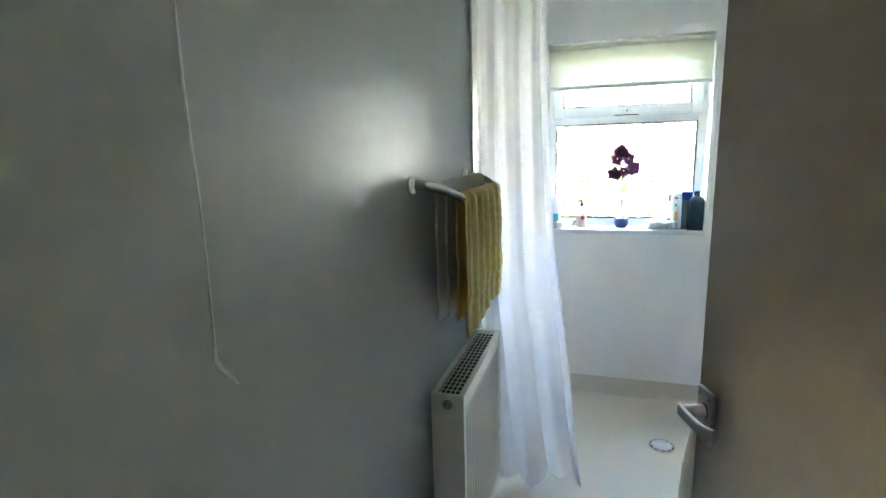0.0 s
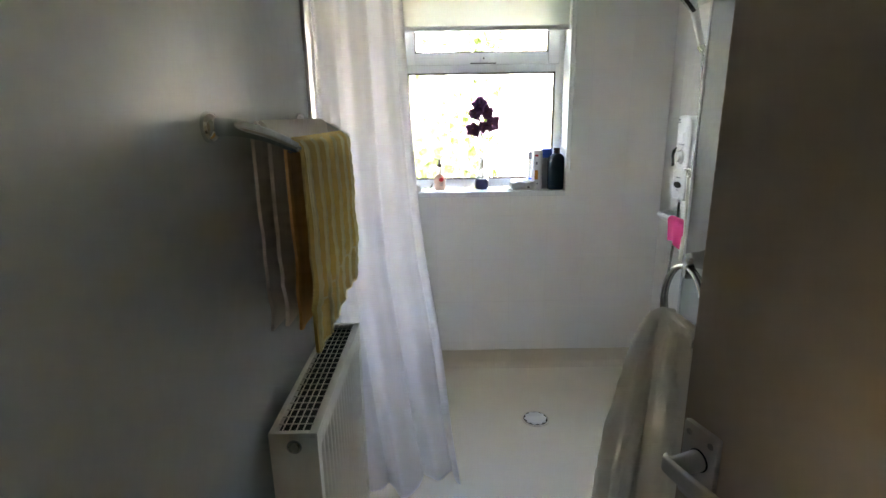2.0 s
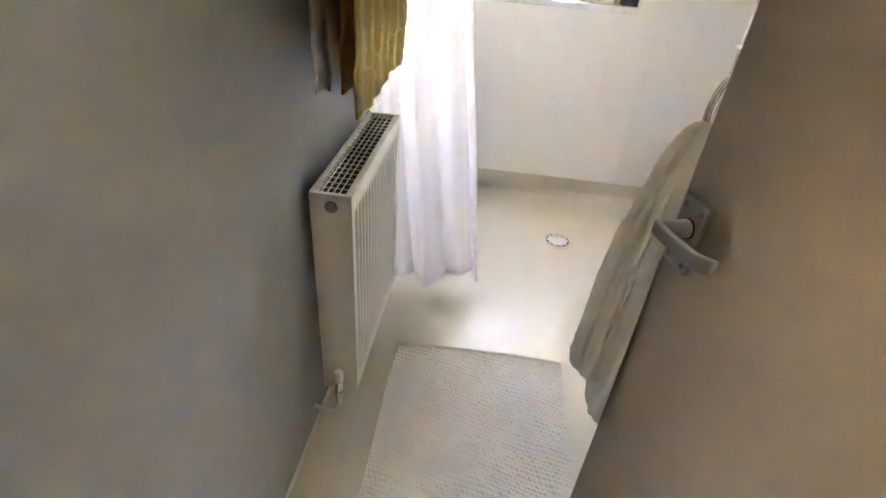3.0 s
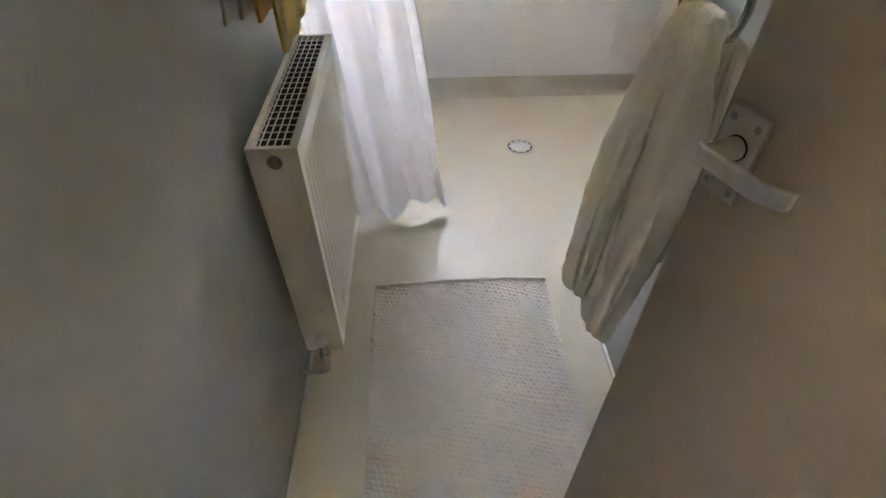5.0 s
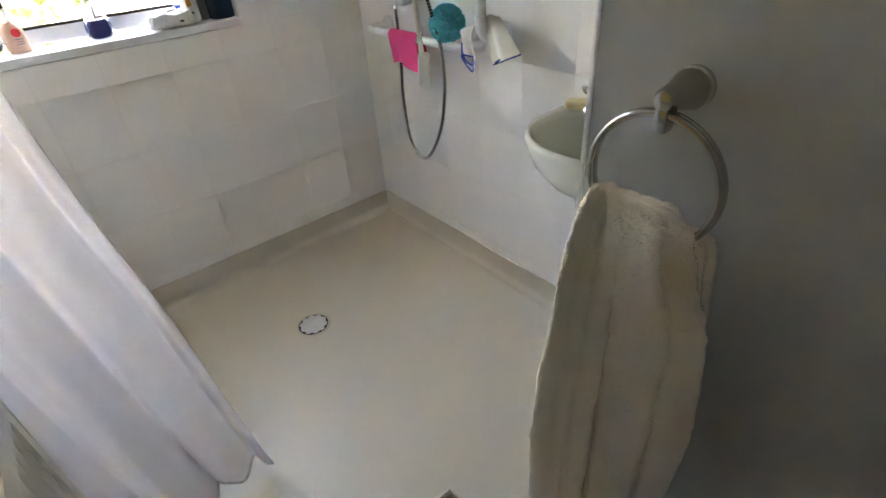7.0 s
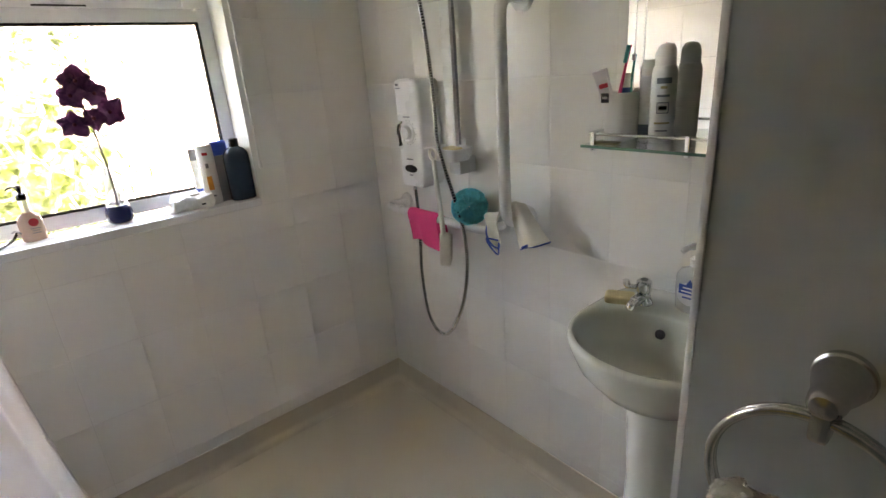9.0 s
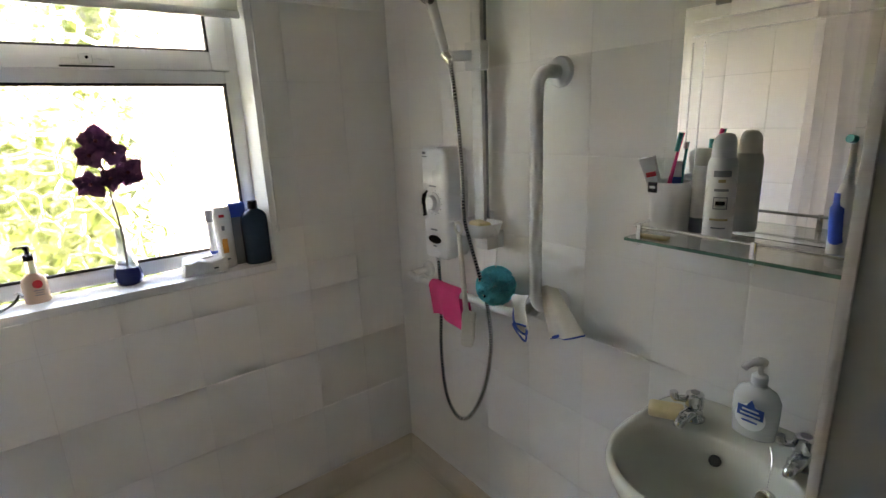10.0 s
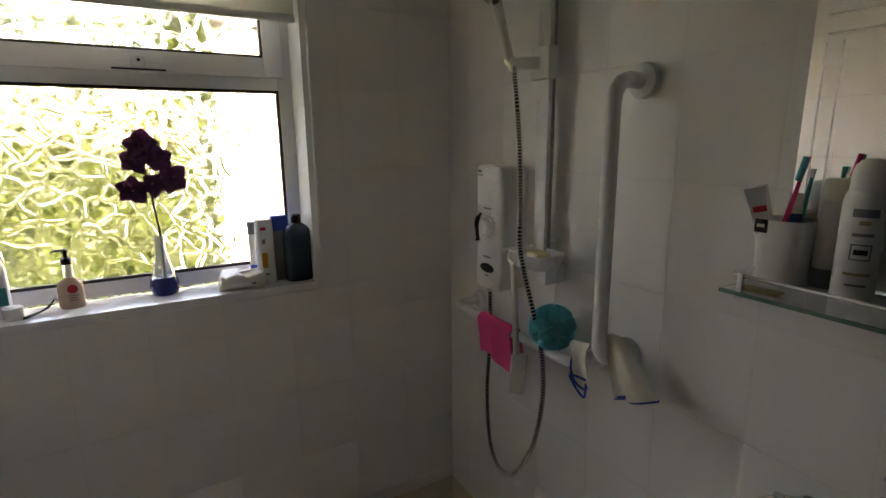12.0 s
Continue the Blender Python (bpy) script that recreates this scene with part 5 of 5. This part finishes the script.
def spray_can():
    x, y = 1.011, 1.857
    t = thing("deodorant_can", (x, y, SZ), "white aerosol can with a domed cap", "spray can")
    part("can", lathe([(0.025, 0), (0.0272, 0.004), (0.0272, 0.146), (0.0262, 0.154), (0.0235, 0.162), (0.0225, 0.164)], (x, y, SZ), 34), PLASTIC, t)
    cap = []
    for h, k, off in ((0.161, 0.0215, 0), (0.166, 0.0222, 0), (0.190, 0.0212, 0.0), (0.201, 0.0185, 0.001), (0.208, 0.013, 0.003), (0.210, 0.006, 0.004)):
        cap.append([(x + off + k * math.cos(a), y + k * math.sin(a), SZ + h) for a in [2 * math.pi * i / 30 for i in range(30)]])
    part("cap", loft(cap), PLASTIC, t)
    # plain shapes on the side that faces the room
    way = Vector((-0.85, -0.42, 0)).normalized()

    def printed(name, z, h, w, mat, r=0.0277):
        a0 = math.atan2(way.y, way.x)
        half = w / r / 2
        def fn(u, v):
            a = a0 + (u - 0.5) * 2 * half
            return (x + r * math.cos(a), y + r * math.sin(a), SZ + z + v * h)
        part(name, sheet(fn, 10, 2, 0.0006), mat, t)

    printed("logo", 0.128, 0.012, 0.032, LABEL_GREY)
    printed("logo", 0.117, 0.006, 0.013, LABEL_GOLD)
    printed("print", 0.100, 0.005, 0.026, LABEL_GREY)
    printed("print", 0.065, 0.024, 0.026, LABEL_GREY)
    printed("print", 0.067, 0.020, 0.022, PLASTIC, 0.0281)
    printed("print", 0.073, 0.008, 0.017, BLACK, 0.0285)
    printed("print", 0.042, 0.004, 0.034, LABEL_GOLD)
    printed("print", 0.026, 0.003, 0.026, LABEL_GREY)


spray_can()


def electric_toothbrush():
    x, y = 0.952, 1.640
    t = thing("electric_toothbrush", (x, y, SZ), "white and blue electric toothbrush standing on its end", "toothbrush")
    part("body", lathe([(0.0145, 0), (0.016, 0.003), (0.0165, 0.03), (0.0155, 0.08), (0.0135, 0.12), (0.0085, 0.135)], (x, y, SZ), 26), PLASTIC, t)
    part("grip", tube(smooth_path([(x - 0.004, y + 0.006, SZ + 0.12), (x - 0.006, y + 0.005, SZ + 0.09), (x - 0.006, y + 0.002, SZ + 0.05), (x - 0.005, y - 0.003, SZ + 0.02)], 5), [0.009] * 4 + [0.0125] * 8 + [0.010] * 4, 12), BLUE, t, "blue rubber grip")
    part("head_stem", lathe([(0.0075, 0.133), (0.0055, 0.16), (0.0042, 0.20), (0.0045, 0.207)], (x, y, SZ), 14), PLASTIC, t)
    part("bristles", tube([(x - 0.004, y, SZ + 0.203), (x - 0.014, y + 0.004, SZ + 0.205)], 0.0065, 12), TEAL, t, "round bristle head")


electric_toothbrush()
t = thing("roll_on_bottle", (1.036, 1.906, SZ), "slim white bottle with a dark band at its foot", "bottle")
part("body", lathe([(0.017, 0), (0.019, 0.003), (0.0195, 0.130), (0.018, 0.140), (0.016, 0.144)], (1.036, 1.906, SZ), 28), PLASTIC, t)
part("foot_band", lathe([(0.0190, 0.004), (0.0198, 0.006), (0.0198, 0.034), (0.0190, 0.036)], (1.036, 1.906, SZ), 28), LABEL_GREY, t, "dark grey band")
part("cap", lathe([(0.0165, 0.144), (0.0172, 0.146), (0.0160, 0.172), (0.0135, 0.178)], (1.036, 1.906, SZ), 28), IVORY, t)
single("soap_sliver", turned(box(-0.014, 0.014, -0.030, 0.030, 0, 0.006, 0.003), pose(0.930, 1.945, SZ, 0, 0, 8)), LABEL_GOLD, "thin beige comb lying on the glass shelf", "comb")


# ---- window sill ----
def bottle(name, label, at, profile, mat, cat="bottle", wide=1.0, deep=1.0, turn=0.0, square=1.0):
    t = thing(name, at, label, cat)
    m = pose(*at, 0, 0, turn)
    rings = [[m @ Vector((r * wide * math.copysign(abs(math.cos(a)) ** square, math.cos(a)), r * deep * math.copysign(abs(math.sin(a)) ** square, math.sin(a)), h)) for a in [2 * math.pi * i / 36 for i in range(36)]] for r, h in profile]
    part("body", loft(rings), mat, t)
    return t


SILL = WZ0
t = bottle("shampoo_bottle", "large dark bottle with a screw cap on the sill", (0.505, 3.222, SILL), [(0.034, 0), (0.038, 0.004), (0.039, 0.150), (0.036, 0.172), (0.026, 0.188), (0.014, 0.196), (0.013, 0.20)], NAVY, wide=1.22, deep=0.85, square=0.8)
part("cap", lathe([(0.0165, 0.196), (0.0170, 0.199), (0.0170, 0.222), (0.015, 0.225)], (0.505, 3.222, SILL), 24), BLACK, t, "black screw cap")
t = bottle("shower_gel", "grey-white bottle with a bright blue cap on the sill", (0.450, 3.258, SILL), [(0.026, 0), (0.030, 0.004), (0.032, 0.12), (0.030, 0.17)], PLASTIC_GREY, deep=0.6, square=0.7)
part("cap", turned(box(-0.030, 0.030, -0.015, 0.015, 0.168, 0.222, 0.010, 3), pose(0.456, 3.256, SILL)), BLUE, t, "bright blue flip cap")
t = bottle("lotion_bottle", "white tall bottle with orange print on the sill", (0.402, 3.238, SILL), [(0.026, 0), (0.029, 0.003), (0.029, 0.185), (0.027, 0.212), (0.024, 0.215)], PLASTIC, deep=0.7)
for z, h, w, m in ((0.180, 0.010, 0.018, RED), (0.135, 0.016, 0.010, LABEL_GREY), (0.055, 0.050, 0.018, ORANGE), (0.030, 0.006, 0.022, LABEL_GREY)):
    part("print", box(0.402 - w / 2 - 0.006, 0.402 + w / 2 - 0.006, 3.2165, 3.2195, SILL + z, SILL + z + h, 0.0008), m, t)
t = bottle("cream_tube", "slim pale bottle with a grey cap on the sill", (0.372, 3.276, SILL), [(0.013, 0), (0.015, 0.003), (0.015, 0.165)], PLASTIC)
part("cap", lathe([(0.0155, 0.163), (0.0155, 0.200), (0.013, 0.203)], (0.372, 3.276, SILL), 20), LABEL_GREY, t)
part("band", lathe([(0.0156, 0.02), (0.0156, 0.06)], (0.372, 3.276, SILL), 20), BLUE, t, "blue band")


def wipes():
    t = thing("wipes_pack", (0.325, 3.245, SILL), "crumpled white pack of wipes lying on the sill", "wipes")
    b = box(-0.070, 0.070, -0.044, 0.044, 0.0, 0.054, 0.016, 4)
    bmesh.ops.subdivide_edges(b, edges=b.edges[:], cuts=2, use_grid_fill=True)
    for v in b.verts:
        f = min(1.0, max(0.0, v.co.z / 0.012))
        v.co += Vector((wobble(v.co, 0.010, 38), wobble(v.co + Vector((5, 0, 0)), 0.010, 38), wobble(v.co + Vector((0, 5, 0)), 0.018, 30))) * f
        v.co.z -= 0.006 * (abs(v.co.x) / 0.066) ** 3 * f
    m = pose(0.322, 3.232, SILL, 0, 0, -8)
    part("pack", turned(b, m), PAPER, t)
    part("flap", turned(box(-0.030, 0.034, -0.020, 0.016, 0.051, 0.057, 0.002), m @ pose(0, 0, 0, 4, -6)), PAPER, t)
    part("print", turned(box(-0.020, 0.028, -0.001, 0.004, 0.0565, 0.0585), m @ pose(0, 0, 0, 4, -6, 20)), LABEL_GREY, t)
    part("print", turned(box(0.026, 0.040, -0.0445, -0.0405, 0.016, 0.021), m), BLACK, t)


wipes()


def orchid():
    x, y = 0.100, 3.268
    v = thing("bud_vase", (x, y, SILL), "clear bud vase with a blue base on the sill", "vase")
    part("base", lathe([(0.030, 0), (0.036, 0.004), (0.041, 0.020), (0.041, 0.036), (0.037, 0.052), (0.034, 0.058), (0.0, 0.059)], (x, y, SILL), 30), WATER_BLUE, v, "deep blue glass base")
    part("neck", lathe([(0.0340, 0.0595), (0.029, 0.078), (0.021, 0.105), (0.015, 0.14), (0.0150, 0.185), (0.0140, 0.185), (0.014, 0.14), (0.0198, 0.105), (0.0278, 0.078), (0.0325, 0.0600)], (x, y, SILL), 30, cap=False), VASE_GLASS, v)
    o = thing("orchid_stem", (x, y, SILL + 0.03), "dark purple silk orchid standing in a bud vase", "flower")
    stem = smooth_path([(x + 0.003, y, SILL + 0.058), (x + 0.005, y, SILL + 0.18), (x - 0.002, y, SILL + 0.28), (x - 0.004, y - 0.004, SILL + 0.33), (x - 0.016, y - 0.006, SILL + 0.40), (x - 0.030, y - 0.006, SILL + 0.455)], 8)
    part("stem", tube(stem, [0.0030] * 25 + [0.0024] * 16, 8), STEM, o)
    rng = random.Random(4)
    heads = [((-0.022, -0.010, 0.452), 0.048, 20), ((-0.042, -0.010, 0.410), 0.040, 75), ((0.012, -0.014, 0.412), 0.040, -40), ((-0.052, -0.012, 0.325), 0.043, 10), ((0.036, -0.012, 0.352), 0.046, -25), ((-0.006, -0.018, 0.338), 0.036, 60)]
    for (dx, dy, dz), size, turn in heads:
        c = Vector((x + 1.17 * dx + 0.011, y + dy, SILL + dz + 0.004))
        b = bmesh.new()
        for k in range(5):
            a = radians(turn + 72 * k + rng.uniform(-10, 10))
            long, wide = 1.12 * size * rng.uniform(0.85, 1.05), 1.15 * size * rng.uniform(0.66, 0.84)
            bend = rng.uniform(-0.3, 0.5)

            def petal(u, v_, a=a, long=long, wide=wide, bend=bend, k=k):
                w = wide * math.sin(math.pi * min(1.0, 0.12 + 0.88 * v_) ** 0.8) ** 0.7 * 0.62
                s, r = (u - 0.5) * 2 * w, v_ * long
                lift = -0.010 + bend * 0.02 * v_ + 0.006 * math.sin(7 * u + k) * v_ + 0.10 * s * s / max(w, 1e-4)
                return c + Vector((math.cos(a) * r - math.sin(a) * s, -lift - 0.002 * k, math.sin(a) * r + math.cos(a) * s))

            sheet(petal, 8, 8, 0.0006, b)
        f = part("bloom", b, PETAL, o, "dark purple silk bloom", smooth=180)
        part("bloom_eye", turned(lathe([(0.002, -0.004), (0.006, 0.0), (0.004, 0.006), (0.001, 0.009)], seg=10), Matrix.Translation(c + Vector((0, -0.004, 0))) @ pose(0, 0, 0, 90)), PETAL_EYE, f, "pinkish centre")
        part("stalk", tube([c + Vector((0, 0.004, 0)), (c + Vector((x, y, c.z - 0.02))) / 2, Vector((x - 0.004 - 0.02 * max(0.0, (dz - 0.33) / 0.12), y - 0.005, SILL + max(0.30, dz - 0.04)))], 0.0012, 6), STEM, o)


orchid()
t = bottle("lotion_dispenser", "peach lotion bottle with a black pump on the sill", (-0.136, 3.262, SILL), [(0.028, 0), (0.032, 0.004), (0.032, 0.058), (0.029, 0.072), (0.020, 0.083), (0.013, 0.088), (0.012, 0.092)], PEACH, deep=0.72)
part("neck", lathe([(0.0120, 0.090), (0.0125, 0.094), (0.0115, 0.130)], (-0.136, 3.262, SILL), 18), SOAP_CLEAR, t)
p = part("pump", lathe([(0.013, 0.128), (0.0135, 0.131), (0.0135, 0.146), (0.006, 0.150), (0.006, 0.158), (0.008, 0.160), (0.008, 0.170), (0.005, 0.172)], (-0.136, 3.262, SILL), 20), BLACK, t, "black pump top")
part("nozzle", tube([(-0.136, 3.262, SILL + 0.168), (-0.160, 3.250, SILL + 0.170), (-0.166, 3.247, SILL + 0.165)], 0.0032, 8), BLACK, p)
part("emblem", turned(lathe([(0.0125, 0), (0.0125, 0.001)], seg=24), pose(-0.128, 3.2363, SILL + 0.060, 90, 0, 0)), RED, t, "round brown-red emblem")
for z, w in ((0.040, 0.024), (0.033, 0.018), (0.026, 0.022)):
    part("print", box(-0.128 - w / 2, -0.128 + w / 2, 3.2354, 3.2364, SILL + z, SILL + z + 0.0025), LABEL_GREY, t)


def eyelash_curler():
    t = thing("eyelash_curler", (-0.205, 3.225, SILL), "small dark metal eyelash curler lying on the sill", "curler")
    for s in (-1, 1):
        part("arm", tube(smooth_path([(-0.240, 3.200 + s * 0.006, SILL + 0.004), (-0.222, 3.212 + s * 0.010, SILL + 0.006), (-0.205, 3.226 + s * 0.003, SILL + 0.010), (-0.188, 3.240 + s * 0.014, SILL + 0.018), (-0.176, 3.250 + s * 0.016, SILL + 0.032)], 6), 0.0026, 8), BLACK, t)
    part("jaw", tube(smooth_path([(-0.166, 3.232, SILL + 0.034), (-0.176, 3.248, SILL + 0.040), (-0.186, 3.266, SILL + 0.034)], 6), 0.0032, 8), PLASTIC_GREY, t)


eyelash_curler()
t = bottle("mouthwash_bottle", "white and teal bottle at the end of the sill", (-0.300, 3.262, SILL), [(0.026, 0), (0.030, 0.004), (0.030, 0.13), (0.024, 0.155), (0.014, 0.165)], PLASTIC, deep=0.7)
part("band", box(-0.328, -0.272, 3.2395, 3.2425, SILL + 0.035, SILL + 0.085, 0.001), TEAL, t, "teal label")
part("cap", lathe([(0.015, 0.163), (0.015, 0.190), (0.013, 0.192)], (-0.300, 3.262, SILL), 18), PLASTIC, t)
single("jar", lathe([(0.020, 0), (0.022, 0.002), (0.022, 0.022), (0.023, 0.022), (0.023, 0.034), (0.021, 0.036)], (-0.262, 3.215, SILL), 24), PAPER, "small clear-white jar on the sill", "jar")


# ---- tiles ----
TILE_W, TILE_H, JOINT = 0.2060, 0.2525, 0.0012
tile_cache = {}


def tile_mesh(w, h, mat):
    key = (round(w, 3), round(h, 3), mat.name)
    if key not in tile_cache:
        b = bmesh.new()
        rings = []
        for inset, depth in ((0.0, 0.0), (0.0, 0.0052), (0.0012, 0.0057), (0.006, 0.0060)) if mat is WHITE_TILE else ((0.0, 0.0), (0.0, 0.0056), (0.0005, 0.0060)):
            i = min(inset, w * 0.3, h * 0.3)
            rings.append([(-w / 2 + i, -depth, -h / 2 + i), (w / 2 - i, -depth, -h / 2 + i), (w / 2 - i, -depth, h / 2 - i), (-w / 2 + i, -depth, h / 2 - i)])
        loft(rings, bm=b)
        tile_cache[key] = mesh_of("tile", b, mat, 25.0)
    return tile_cache[key]


def cells(lo, hi, joint, pitch):
    first = joint + math.floor((lo - joint) / pitch) * pitch
    out = []
    while first < hi - 0.002:
        a, b_ = max(lo, first), min(hi, first + pitch)
        if b_ - a > 0.012:
            out.append((a, b_))
        first += pitch
    return out


def lay_tiles(parent, place, spans, rows, mat=WHITE_TILE):
    """Tiles as separate pieces on a wall; place(s, z) gives the pose of a tile's back centre."""
    for z0, z1 in rows:
        for s0, s1 in spans(z0, z1):
            me = tile_mesh(s1 - s0 - JOINT, z1 - z0 - JOINT, mat)
            ob = new("tile", me)
            ob.parent = parent
            ob.matrix_basis = place((s0 + s1) / 2, (z0 + z1) / 2)


rows = cells(0.10, HIGH, 1.670, TILE_H)
lay_tiles(wall_east, lambda s, z: pose(RIGHT + 0.006, s, z, 0, 0, -90), lambda a, b_: cells(DOOR_Y, WINDOW_Y, 2.222, TILE_W), rows)
lay_tiles(wall_west, lambda s, z: pose(LEFT, s, z, 0, 0, 90), lambda a, b_: cells(TILE_FROM, WINDOW_Y, 2.212, TILE_W), rows)


def north_spans(z0, z1):
    return cells(LEFT + 0.006, RIGHT, 0.250, TILE_W)


north_rows = cells(0.10, WZ0 - 0.029, 0.912, TILE_H)
lay_tiles(wall_north, lambda s, z: pose(s, WINDOW_Y + 0.006, z), north_spans, north_rows, SATIN_TILE)
side_rows = cells(WZ0 - 0.029, WZ1, 0.912, TILE_H)
lay_tiles(wall_north, lambda s, z: pose(s, WINDOW_Y + 0.006, z), lambda a, b_: cells(LEFT + 0.006, WX0 - 0.001, 0.250, TILE_W) + cells(WX1 + 0.001, RIGHT, 0.250, TILE_W), side_rows, SATIN_TILE)
lay_tiles(wall_north, lambda s, z: pose(s, WINDOW_Y + 0.006, z), north_spans, cells(WZ1, HIGH, 0.912, TILE_H), SATIN_TILE)
